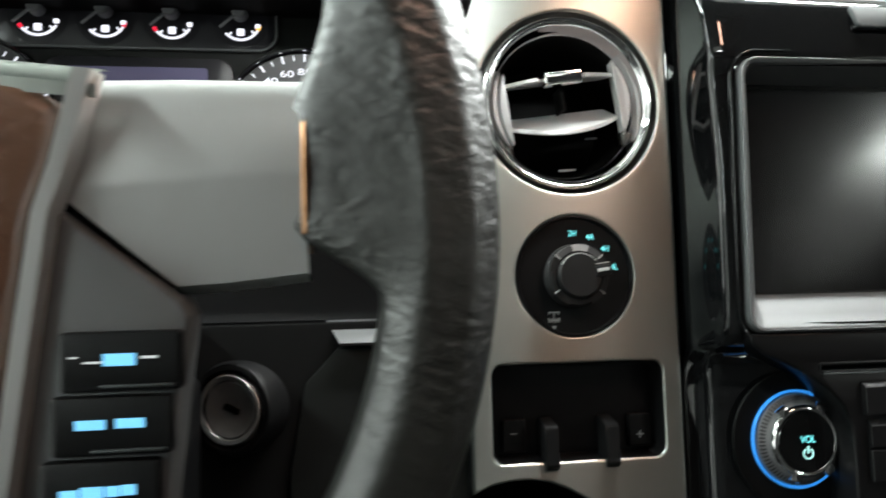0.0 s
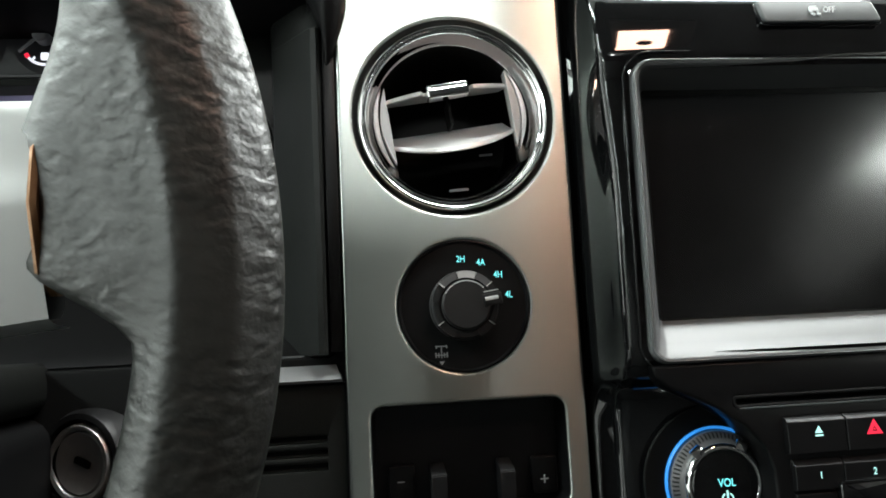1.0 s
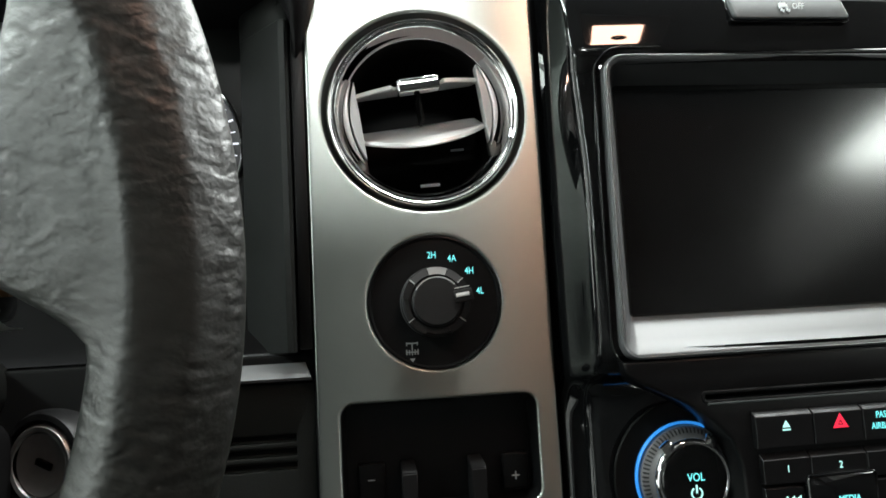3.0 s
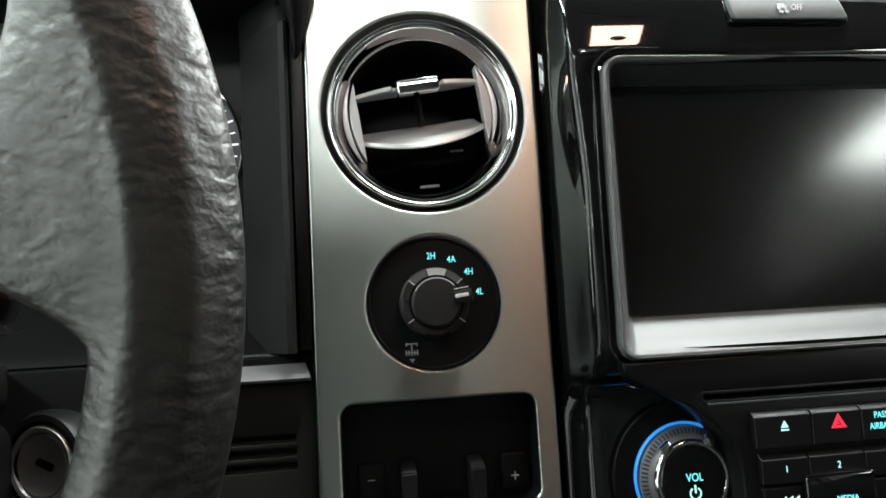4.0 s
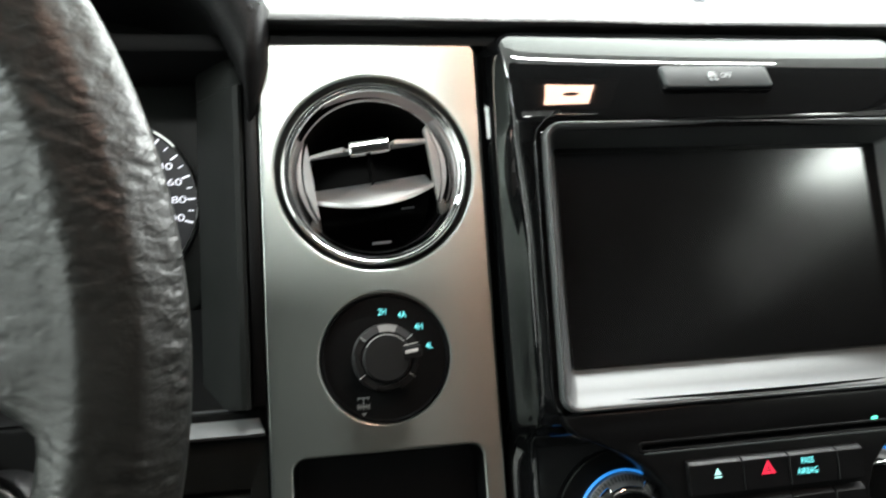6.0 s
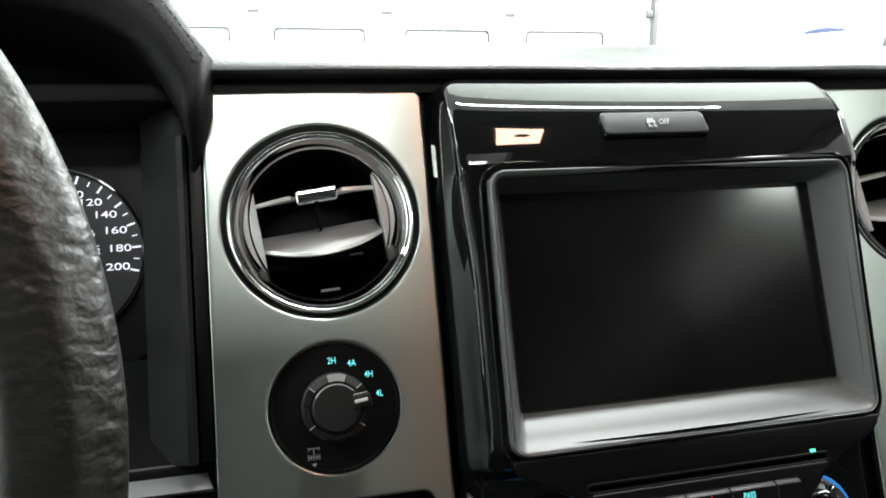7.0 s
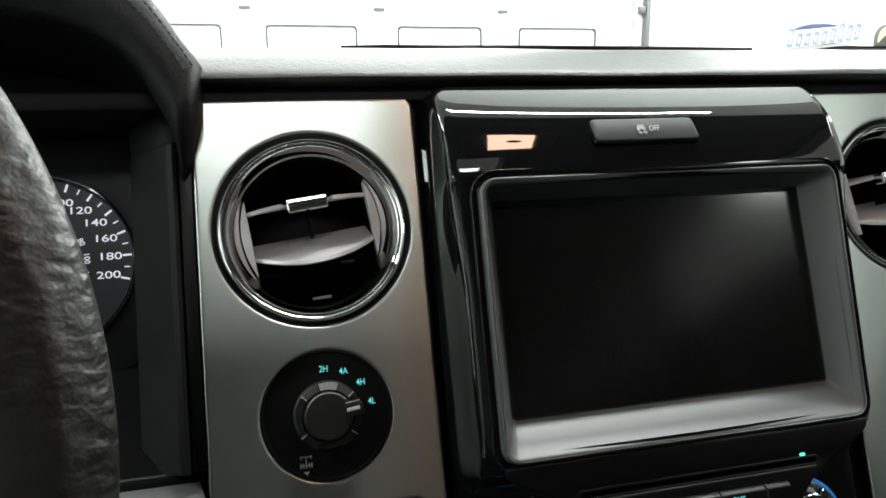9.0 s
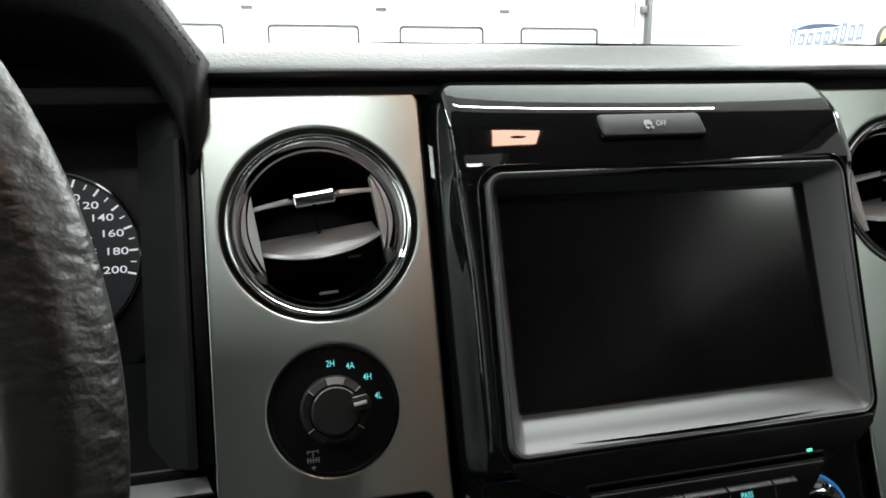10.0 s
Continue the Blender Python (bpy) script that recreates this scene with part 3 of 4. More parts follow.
# ---- round air vents ----
def air_vent(cx, cz):
    v = thing("round_air_vent", cx, 0, cz, "round chrome-ringed air vent with two silver slats", "air vent", "dash air vents")
    part("recess_ring", lathe([(50.8, 1.6), (50.2, 4.4), (49.6, 6.0), (48.9, 6.8), (48.2, 6.4)], cx, cz, 96), RECESS, v, "dark recessed ring")
    part("chrome_ring", lathe([(48.6, 6.6), (48.5, 2.2), (47.9, 0.7), (46.8, -0.2), (45.8, 0.3), (45.3, 1.4), (44.5, 0.8), (43.8, 1.4), (43.3, 2.6)], cx, cz, 96), CHROME, v, "polished chrome outer ring", sharp=60)
    part("inner_ring", lathe([(43.3, 2.5), (42.8, 4.2), (42.2, 6.0), (41.6, 8.2), (41.1, 10.2), (40.6, 10.6)], cx, cz, 96), CHROME, v, "polished chrome inner funnel", sharp=60)
    part("barrel", lathe([(40.7, 10.5), (39.9, 11.6), (38.6, 30), (37, 62), (0, 63)], cx, cz, 64), VOID, v, "black vent barrel")
    tilt = 7.5
    rx, rz = cx, cz
    cx, cz = cx - 0.7, cz + 1.1
    for s in (-1, 1):
        inner, outer = [], []
        for k in range(21):
            u = -1 + 2 * k / 20
            inner.append((cx + s * (31.3 + 4.6 * (1 - u * u)), cz + 20.0 * u))
            outer.append((cx + s * (32.6 + 7.0 * (1 - u * u)), cz + 21.5 * u))
        part("side_fin", spun(plate(inner, (), 5.5, 7.0, 0.6, 2, back=True), cx, cz, tilt), SLAT, v, "satin silver side fin")
        back = [(cx + s * (32.4 + 4.3 * (1 - (-1 + k / 10) ** 2)), cz + 21.5 * (-1 + k / 10)) for k in range(21)]
        part("side_fin", spun(plate(outer + back[-2:0:-1], (), 8.0, 3.5, 0.4, 2, back=True), cx, cz, tilt), SLAT, v, "satin silver side fin")
        part("fin_pivot", spun(box(cx + s * 33.5 - 2.2, cx + s * 33.5 + 2.2, 10, 16, cz - 31, cz - 19, 1.0), cx, cz, tilt), RECESS, v)
    for upper in (True, False):
        rows = []
        for k in range(33):
            u = -1 + k / 16
            x = cx + 31.2 * u
            bulge = 1 - u * u
            if upper:
                notch = 1.6 if abs(x - cx) < 12.2 else 0.0
                fy, fz, by, bz, th = 8 - 6 * bulge + notch * 2, cz + 12.9 + 0.8 * bulge, 26, cz + 16.5, 2.6 - notch * 0.5
            else:
                fy, fz, by, bz, th = 9 - 9.5 * bulge, cz - 10.8 - 7.4 * bulge, 30, cz - 1.5, 2.7
            rows.append([(x, by, bz + 0.8), (x, fy + 6, fz + 0.26 * (bz - fz) + 0.5), (x, fy + 1.0, fz + th * 0.5), (x, fy + 0.2, fz + th * 0.32), (x, fy, fz - th * 0.3), (x, fy + 0.7, fz - th * 0.5), (x, by, bz - 0.9)])
        slat = part("slat", spun(strip_loft(rows, True, True), cx, cz, tilt), SLAT, v, "satin silver vent slat", sharp=35)
        if upper:
            tab = plate(rrect(cx - 10.8, cx + 10.6, cz + 8.6, cz + 15.6, 1.2, 3), (), -1.6, 7, 1.1, 3, back=True)
            part("slat_grip", spun(tab, cx, cz, tilt), CHROME, slat, "chrome adjusting grip")
            part("grip_line", spun(box(cx - 9.6, cx + 9.4, -1.85, -1.45, cz + 12.3, cz + 12.8), cx, cz, tilt), BLACK, slat)
            part("grip_stem", spun(box(cx - 0.8, cx + 0.8, 6, 20, cz - 4, cz + 9, 0.3), cx, cz, tilt), VOID, slat)
    part("mark", spun(box(rx - 5, rx + 5, 13.8, 14.6, rz - 36.2, rz - 34.8, 0.3), rx, rz, 4), NEEDLE, v)
    part("mark", spun(box(rx + 13, rx + 20, 15.6, 16.2, rz - 18.6, rz - 17.4, 0.3), rx, rz, 4), NEEDLE, v)
    return v


vent = air_vent(0.3, 72.4)
copy_thing(vent, Matrix.Translation(DASH @ Vector((372.3, 0, 72.4))))

# ---- rotary drive switch ----
KX, KZ = 0.5, -22.7
switch = thing("drive_mode_switch", KX, 0, KZ, "round black four-wheel-drive switch with lit lettering", "rotary switch")
part("bezel", lathe([(32.5, 2.0), (32.2, 0.9), (31.6, 0.7), (31.0, 1.6), (30.6, 2.6)], KX, KZ, 72), BLACK, switch, "thin black bezel ring")
part("dial_plate", lathe([(31.0, 2.4), (20, 2.0), (0, 2.0)], KX, KZ, 72), BLACK, switch, "matt black dial plate")
knob = part("knob", lathe([(17.0, 2.0), (16.8, -1.0), (16.2, -1.8), (16.0, -5.6), (15.4, -6.5), (13.2, -6.8), (12.4, -6.2), (12.0, -6.4), (11.7, -8.6), (10.9, -9.4), (0, -9.7)], KX, KZ, 72), RUBBER, switch, "black rubbery knob")
for a0, a1, m in ((14, 38, RUBBER), (41, 68, KNURL), (70, 104, SLAT), (106, 138, KNURL), (141, 172, RUBBER), (215, 248, RUBBER), (292, 322, RUBBER)):
    part("knob_segment", arc_band(KX, KZ, 12.9, 16.3, a0, a1, -7.2, 3.0, 12), m, knob)
for a in (139.5, 214, 323, 39.5, 13):
    bm = spun(box(KX + 13.2, KX + 16.6, -7.6, -6.6, KZ - 0.2, KZ + 0.2), KX, KZ, a)
    part("segment_line", bm, PRINT, knob)
# pale line on the upper part of the cap only
part("cap_edge", arc_band(KX, KZ, 11.2, 11.6, 42, 150, -9.3, 0.6, 24), PRINT, knob, "pale line along the cap's upper edge")
part("pointer_arm", spun(plate(rrect(KX + 8, KX + 17.2, KZ - 2.6, KZ + 3.4, 0.8, 2), (), -10.2, 5, 0.5, 2, back=True), KX, KZ, 8), RUBBER, knob)
part("pointer", spun(box(KX + 9.0, KX + 15.4, -10.5, -10.0, KZ + 0.0, KZ + 1.8, 0.2), KX, KZ, 8), PRINT, knob, "white pointer mark")
part("pointer_line", spun(box(KX + 9.0, KX + 16.0, -10.2, -9.4, KZ + 4.2, KZ + 4.6), KX, KZ, 8), PRINT, knob)
for body, x, z in (("2H", 0, 0), ("4A", 9.9, -2.0), ("4H", 18.2, -8.4), ("4L", 23.0, -18.4)):
    lettering("lettering", body, 4.6, x, 1.7, z, CYAN_GLOW, switch, squeeze=0.8)
# driveline mark
for x0, x1, z0, z1 in ((-14.2, -9.0, -42.2, -41.7), (-11.85, -11.35, -47.6, -41.7), (-14.4, -13.9, -43.0, -41.4), (-9.3, -8.8, -43.0, -41.4), (-14.2, -9.0, -46.4, -45.9), (-14.6, -14.0, -47.4, -44.9), (-9.2, -8.6, -47.4, -44.9), (-13.2, -12.7, -47.4, -45.0), (-10.5, -10.0, -47.4, -45.0)):
    bar("axle_mark", x0, x1, z0, z1, 1.9, FAINT, switch, 0.15)
part("arrow_mark", plate([(-12.9, -49.2), (-10.3, -49.2), (-11.6, -51.0)], (), 1.7, 0.3, 0.05, 1), FAINT, switch)

# ---- brake controller in its opening ----
brake = thing("trailer_brake_controller", 0, 6, -119, "black controller pocket with plus and minus buttons and two levers", "controller")
bm = bmesh.new()
loops = [ring(bm, POCKET, 1.5), ring(bm, offset(turned(POCKET), -0.8), 8), ring(bm, offset(turned(POCKET), -1.6), 14)]
bridge(bm, loops[0], loops[1]), bridge(bm, loops[1], loops[2])
fill(bm, [loops[2]])
part("housing", bm, BUTTON, brake, "black recessed housing", sharp=30)
for s, x in ((-1, -33.2), (1, 37.2)):
    part("button", plate(rrect(x - 6.4, x + 6.4, -116, -98.5, 1.2, 3), (), 10.5, 4, 0.8, 2), BUTTON, brake)
bar("minus_mark", -35.2, -31.8, -106.3, -105.8, 10.4, FAINT, brake, 0.12)
bar("plus_mark", 35.0, 39.0, -109.6, -109.0, 10.4, FAINT, brake, 0.12)
bar("plus_mark", 36.7, 37.3, -111.3, -107.3, 10.4, FAINT, brake, 0.12)
for x in (-15.8, 17.0):
    lever = strip_loft([[(x - 3.5, 13, -98), (x - 3.5, 1.5, -100.4), (x - 3.5, -1.2, -102), (x - 3.5, -3.4, -121), (x - 3.5, 0, -124), (x - 3.5, 13, -124)], [(x + 3.5, 13, -98), (x + 3.5, 1.5, -100.4), (x + 3.5, -1.2, -102), (x + 3.5, -3.4, -121), (x + 3.5, 0, -124), (x + 3.5, 13, -124)]], True, True)
    bmesh.ops.bevel(lever, geom=lever.edges[:], offset=0.5, segments=2, affect="EDGES")
    part("lever", lever, BLACK, brake, "black squeeze lever")

# ---- centre stack ----
stack = thing("centre_stack", CX, 0, -190, "gloss black centre console stack with rounded shoulders", "centre console")
CROWN = 0.0004
STATIONS = [(-190, -9), (-80, -9), (-68, -12), (-63, -20), (-59, -27), (-50, -30.5), (-20, -31.5), (20, -32), (55, -33), (83, -35.0), (86, -36.2), (88.5, -36.7), (91, -36.55), (94, -36.15), (98, -35.55), (102, -34.9), (106, -34.15), (110, -33.2), (113, -32.3), (116, -31.1), (120, -28.9), (124, -26.3), (128, -23.3), (132, -19.9), (135.5, -16.8), (138.5, -13.9), (141, -11.4), (143, -9.3), (144.6, -7.2), (145.2, -4.6), (145, 4)]


def stack_front(z):
    for (z0, y0), (z1, y1) in zip(STATIONS, STATIONS[1:]):
        if z0 <= z <= z1:
            return y0 + (y1 - y0) * (z - z0) / (z1 - z0)
    return STATIONS[-1][1]


XS = [-108, -106, -103, -100.4, -95, -90, -80, -70, -60, -45, -30, -15, 0, 15, 30, 45, 60, 70, 80, 90, 95, 100.4, 103, 106, 108]


def ridge_at(z):
    """The half width of the shell at its front ridge: it narrows below the screen's top corners."""
    u = max(0.0, min(1.0, (100 - z) / 75.0))
    return 120.0 - 4.4 * u * u * (3 - 2 * u)


FINE = [STATIONS[0]]
for a, b in zip(STATIONS, STATIONS[1:]):
    n = max(1, round((b[0] - a[0]) / 6.0))
    FINE += [(a[0] + (b[0] - a[0]) * k / n, a[1] + (b[1] - a[1]) * k / n) for k in range(1, n + 1)]
rows = []
for z, yf in FINE:
    u = max(0.0, min(1.0, (z - 135.0) / 10.25))
    pull = 9.0 * (1 - math.sqrt(max(0.0, 1 - u * u)))
    hr, hb = ridge_at(z) - pull, 125.4 - pull
    crown = CROWN * (1 - max(0.0, (z - 105) / 40.5) ** 1.5)
    y_edge = yf + crown * hr * hr
    yb = max(7.0, y_edge + 4)
    r = min(5.0, 0.45 * (yb - y_edge))
    side = []
    for q in range(8):
        v = q / 7
        side.append((hb + (hr - hb) * (v ** 1.6) - 0.9 * math.sin(math.pi * v), yb + (y_edge + r - yb) * v))
    side += [(hr - r * (1 - math.cos(radians(a))), y_edge + r - r * math.sin(radians(a))) for a in (22, 45, 68, 86)]
    pts = [(CX - h, y, z) for h, y in side]
    wide = (hr - r - 0.6) / 108.0
    pts += [(CX + x * wide, yf + crown * (x * wide) ** 2, z) for x in XS]
    pts += [(CX + h, y, z) for h, y in side[::-1]]
    rows.append(pts)
bm = bmesh.new()
verts = [[bm.verts.new(p) for p in r] for r in rows]
for i in range(len(verts) - 1):
    for k in range(len(verts[0]) - 1):
        inside = 15 <= k < 8 + len(XS) and -51 < FINE[i][0] and FINE[i + 1][0] <= 84
        if not inside:
            bm.faces.new((verts[i][k], verts[i][k + 1], verts[i + 1][k + 1], verts[i + 1][k]))
part("shell", bm, GLOSS_BLACK, stack, "gloss black lacquered shell", sharp=45)

# ---- screen unit ----
screen = thing("infotainment_screen", CX, -30, -55, "switched-off dark screen in a satin grey deep frame", "screen")
fo = rrect(80.6, 293.2, -54.5, 87, 9, 8)
fi = rrect(91.8, 281.6, -35.0, 78.5, 2.0, 8)
fg = rrect(92.6, 280.8, -34.2, 76.0, 1.2, 8)


def blend(a, b, u):
    return [(p[0] + (q[0] - p[0]) * u, p[1] + (q[1] - p[1]) * u) for p, q in zip(a, b)]


def lip(d):
    return lambda x, z: stack_front(max(-50, min(86, z))) + CROWN * (x - CX) ** 2 + d


bm = bmesh.new()
rings = [ring(bm, offset(fo, 0.4), lip(2.5)), ring(bm, fo, lip(-2.0)), ring(bm, offset(fo, -0.35), lip(-2.9)), ring(bm, offset(fo, -0.9), lip(-3.45)), ring(bm, offset(fo, -1.6), lip(-3.65)), ring(bm, offset(fo, -2.4), lip(-3.45)), ring(bm, offset(fo, -3.1), lip(-2.8)), ring(bm, offset(fo, -3.5), lip(-2.1)), ring(bm, blend(offset(fo, -3.6), fi, 0.35), -25.0), ring(bm, blend(offset(fo, -3.6), fi, 0.75), -18.5), ring(bm, fi, -14.5)]
for a, b in zip(rings, rings[1:]):
    bridge(bm, a, b)
part("screen_frame", bm, FRAME_SILVER, screen, "satin grey sloping frame", sharp=75)
# the frame edge's highlight, put in as a thin satin metal line
part("edge_glint", plate(offset(fo, -0.9), [offset(fo, -1.5)], lip(-3.95), 1.2, 0.28, 2), GLINT_CHROME, screen, "thin bright line standing in for the frame edge's highlight")
part("bead", plate(offset(fo, 4.2), [offset(fo, 3.3)], lip(-1.8), 5, 0.42, 3), GLOSS_BLACK, stack, "thin gloss black bead round the frame")
part("inner_border", plate(offset(fi, 0.2), [fg], -14.8, 2, 0.3, 1), BLACK, screen, "black inner border")
part("glass", plate(offset(fg, 0.5), (), -14.2, 2, 0.2, 1), GLASS_BLACK, screen, "dark reflective glass")

# ---- traction button ----
tc = thing("traction_control_button", 172.5, -40, 105.6, "grey traction control button with skidding car mark", "button")
bm = plate(rrect(146.0, 206.0, 103.0, 117.0, 2.6, 4), (), lambda x, z: -36.2 + 0.44 * (z - 109.5) + 0.01 * (z - 109.5) ** 2 + CROWN * (x - CX) ** 2, 6, 1.4, 3, back=True)
part("cap", bm, GREY_BUTTON, tc, "satin grey key cap")
bm = plate(rrect(144.8, 207.2, 101.9, 118.0, 3.2, 4), [rrect(146.1, 205.9, 103.1, 116.9, 2.5, 4)], lambda x, z: -34.4 + 0.46 * (z - 109.5) + 0.01 * (z - 109.5) ** 2 + CROWN * (x - CX) ** 2, 3, 0.4, 1)
part("surround", bm, GLOSS_BLACK, tc)
off = lettering("lettering", "OFF", 4.0, 180.0, -36.8, 109.7, SOFT_WHITE, tc, squeeze=0.9)
for x0, x1, z0, z1 in [(172.6 + (p - 171.2) * 0.8, 172.6 + (q - 171.2) * 0.8, 109.4 + (m - 109.4) * 0.85, 109.4 + (n - 109.4) * 0.85) for p, q, m, n in ((169.2, 173.2, 111.4, 112.4), (168.6, 173.8, 109.6, 111.1), (168.6, 169.6, 108.8, 109.6), (172.8, 173.8, 108.8, 109.6), (168.9, 169.5, 106.8, 108.1), (170.0, 170.6, 106.2, 107.4), (172.5, 173.1, 106.8, 108.1), (173.4, 174.0, 106.2, 107.4))]:
    bar("skid_mark", x0, x1, z0, z1, -36.3 + 0.44 * ((z0 + z1) / 2 - 109.5), SOFT_WHITE, tc, 0.5)

# ---- radio control block ----
radio = thing("radio_control_panel", CX, -25, -190, "black radio control block with lit keys and a disc slot", "radio")
left_edge = [(80.5, -55.2), (81.5, -60.0), (88, -65.6), (99, -70.6), (110, -76), (121, -83.8), (129.5, -93), (133.4, -104), (134, -118), (134, -190)]
block = left_edge + [(2 * CX - x, z) for x, z in left_edge[::-1]]
SLOT = rrect(117.5, 254.5, -75.0, -71.2, 1.2, 3)
part("fascia", plate(block, [SLOT], -29.5, 24, 1.6, 3), BUTTON, radio, "satin black fascia", sharp=40)
part("slot_lip", plate(offset(SLOT, 1.0), [offset(SLOT, -0.7)], -30.2, 6, 0.6, 2), BUTTON, radio, "black slot lip")
part("slot_back", plate(SLOT, (), -20, 2, 0.5, 1), VOID, radio)
part("slot_shelf", box(119, 253, -31.0, -24, -76.6, -75.6, 0.4), GREY_BUTTON, radio)
part("indicator", plate(rrect(244.5, 247.8, -70.4, -68.8, 0.4, 2), (), -29.9, 1, 0.2, 1), GREEN_GLOW, radio, "lit green indicator")


def key_cap(name, x0, x1, z0, z1, y=-33.0, chamfer=2.3):
    s = [[(x, y + 4.5, z1), (x, y + 3.2, z1 - 0.3), (x, y + 0.35, z1 - chamfer), (x, y, z1 - chamfer - 0.5), (x, y, z0 + 0.4), (x, y + 4.5, z0)] for x in (x0, x0 + 0.25, x1 - 0.25, x1)]
    for row in (s[0], s[-1]):
        for j in range(len(row)):
            row[j] = (row[j][0], row[j][1] + 0.3, row[j][2])
    return part(name, strip_loft(s, True, True), BUTTON, radio, sharp=25)


for x0, x1 in ((139.5, 167.4), (168.0, 192.4), (193.0, 219.0), (219.6, 234.0)):
    key_cap("key", x0, x1, -97.5, -80.6)
for x0, x1 in ((141.5, 164.4), (165.0, 192.6), (193.2, 216.5), (217.1, 233.5)):
    key_cap("key", x0, x1, -113.5, -99.6, -32.6, 2.8)
for x0, x1 in ((141.5, 160.4), (196.0, 214.5), (215.1, 233.5)):
    key_cap("key", x0, x1, -131.0, -113.9, -32.2, 1.2)
part("media_key", plate(rrect(161.4, 195.0, -131, -110.6, 1.5, 3), (), -34.6, 5, 1.0, 2), GLOSS_BLACK, radio, "gloss black media key")
part("media_rim", plate(rrect(160.9, 195.5, -131.5, -110.1, 2.0, 3), [rrect(162.0, 194.4, -130.4, -111.2, 1.2, 3)], -34.9, 3, 0.4, 1), GLOSS_BLACK, radio)
part("eject_mark", plate([(152.3, -88.6), (156.1, -88.6), (154.2, -85.4)], (), -33.2, 0.3, 0.05, 1), PALE_CYAN, radio)
bar("eject_mark", 152.3, 156.1, -90.0, -89.3, -33.1, PALE_CYAN, radio, 0.12)
part("hazard_mark", plate([(177.2, -90.6), (185.0, -90.6), (181.1, -84.0)], [[(179.6, -89.4), (182.6, -89.4), (181.1, -86.8)]], -33.2, 0.3, 0.05, 1), RED_GLOW, radio, "lit red warning triangle")
part("hazard_mark", plate([(180.4, -88.9), (181.8, -88.9), (181.1, -87.7)], (), -33.15, 0.3, 0.05, 1), RED_GLOW, radio)
lettering("lettering", "PASS", 4.2, 202.6, -33.2, -86.2, CYAN_GLOW, radio, squeeze=0.8)
lettering("lettering", "AIRBAG", 4.2, 202.2, -33.2, -91.2, CYAN_GLOW, radio, squeeze=0.78)
for body, x in (("1", 153.4), ("2", 179.4), ("3", 205.8)):
    lettering("lettering", body, 4.4, x, -32.8, -107.2, PALE_CYAN, radio, squeeze=0.85)
lettering("lettering", "MEDIA", 4.4, 180.6, -34.8, -122.0, CYAN_GLOW, radio, squeeze=0.85)
for x, s in ((155.5, -1), (206.8, 1)):
    for d in (-1.6, 1.6):
        part("skip_mark", plate([(x + d - 1.5 * s, -119.2), (x + d + 1.7 * s, -121.0), (x + d - 1.5 * s, -122.8)], (), -32.4, 0.3, 0.05, 1), PALE_CYAN, radio)
    bar("skip_mark", x + 3.7 * s - 0.35, x + 3.7 * s + 0.35, -122.8, -119.2, -32.3, PALE_CYAN, radio, 0.12)


# ---- rotary knobs ----
def rotary_knob(cx, cz, body):
    k = thing("volume_knob" if body else "tuning_knob", cx, -9, cz, "chrome-trimmed black rotary knob with a blue lit ring", "knob", "radio knobs")
    part("glow_ring", lathe([(25.7, -8.6), (25.9, -10.4), (25.4, -11.0), (24.8, -10.6), (24.4, -8.8)], cx, cz, 72), BLUE_GLOW, k, "glowing blue ring")
    part("recess_ring", lathe([(36, -8.2), (35.4, -9.25), (26.2, -9.35), (26.0, -8.2)], cx, cz, 72), VOID, k, "matt black ring")
    part("skirt", lathe([(24.2, -8.6), (23.8, -11.6), (22.6, -12.8), (20.4, -13.8), (18.8, -15.8)], cx, cz, 72), KNURL, k, "ribbed dark grey skirt")
    bm = bmesh.new()
    for j in range(72):
        a = math.tau * j / 72
        p = [Vector((math.cos(a + d) * r, y, math.sin(a + d) * r)) for d in (-0.018, 0.018) for r, y in ((23.95, -10.4), (22.9, -12.7), (20.9, -13.7))]
        vs = [bm.verts.new((cx + v.x, v.y - 0.35, cz + v.z)) for v in p]
        bm.faces.new((vs[0], vs[1], vs[4], vs[3])), bm.faces.new((vs[1], vs[2], vs[5], vs[4]))
    tagged(part("ribs", bm, RUBBER, k, "fine ribs round the skirt"), kind="stuff")
    part("chrome_trim", lathe([(18.9, -13.0), (18.8, -16.2), (18.0, -17.6), (16.8, -18.0), (16.0, -17.4)], cx, cz, 72), CHROME, k, "polished chrome trim", sharp=60)
    for a in (60, 128, 250, 310):
        part("grip", spun(box(cx + 16.6, cx + 21.8, -17.9, -13.0, cz - 3.1, cz + 3.1, 1.0), cx, cz, a), CHROME, k, "chrome grip lug")
    part("cap", lathe([(16.3, -17.2), (15.6, -17.8), (0, -18.4)], cx, cz, 64), GLOSS_BLACK, k, "gloss black cap")
    if body:
        lettering("lettering", body, 5.2, cx, -18.8, cz + 1.2, CYAN_GLOW, k, squeeze=0.85)
        part("power_mark", arc_band(cx, cz - 6.0, 2.3, 2.9, 120, 420, -18.7, 0.4, 24), PALE_CYAN, k)
        bar("power_mark", cx - 0.35, cx + 0.35, cz - 5.8, cz - 2.2, -18.6, PALE_CYAN, k, 0.2)
    return k


rotary_knob(115.8, -112.0, "VOL")
rotary_knob(2 * CX - 115.8, -112.0, "")

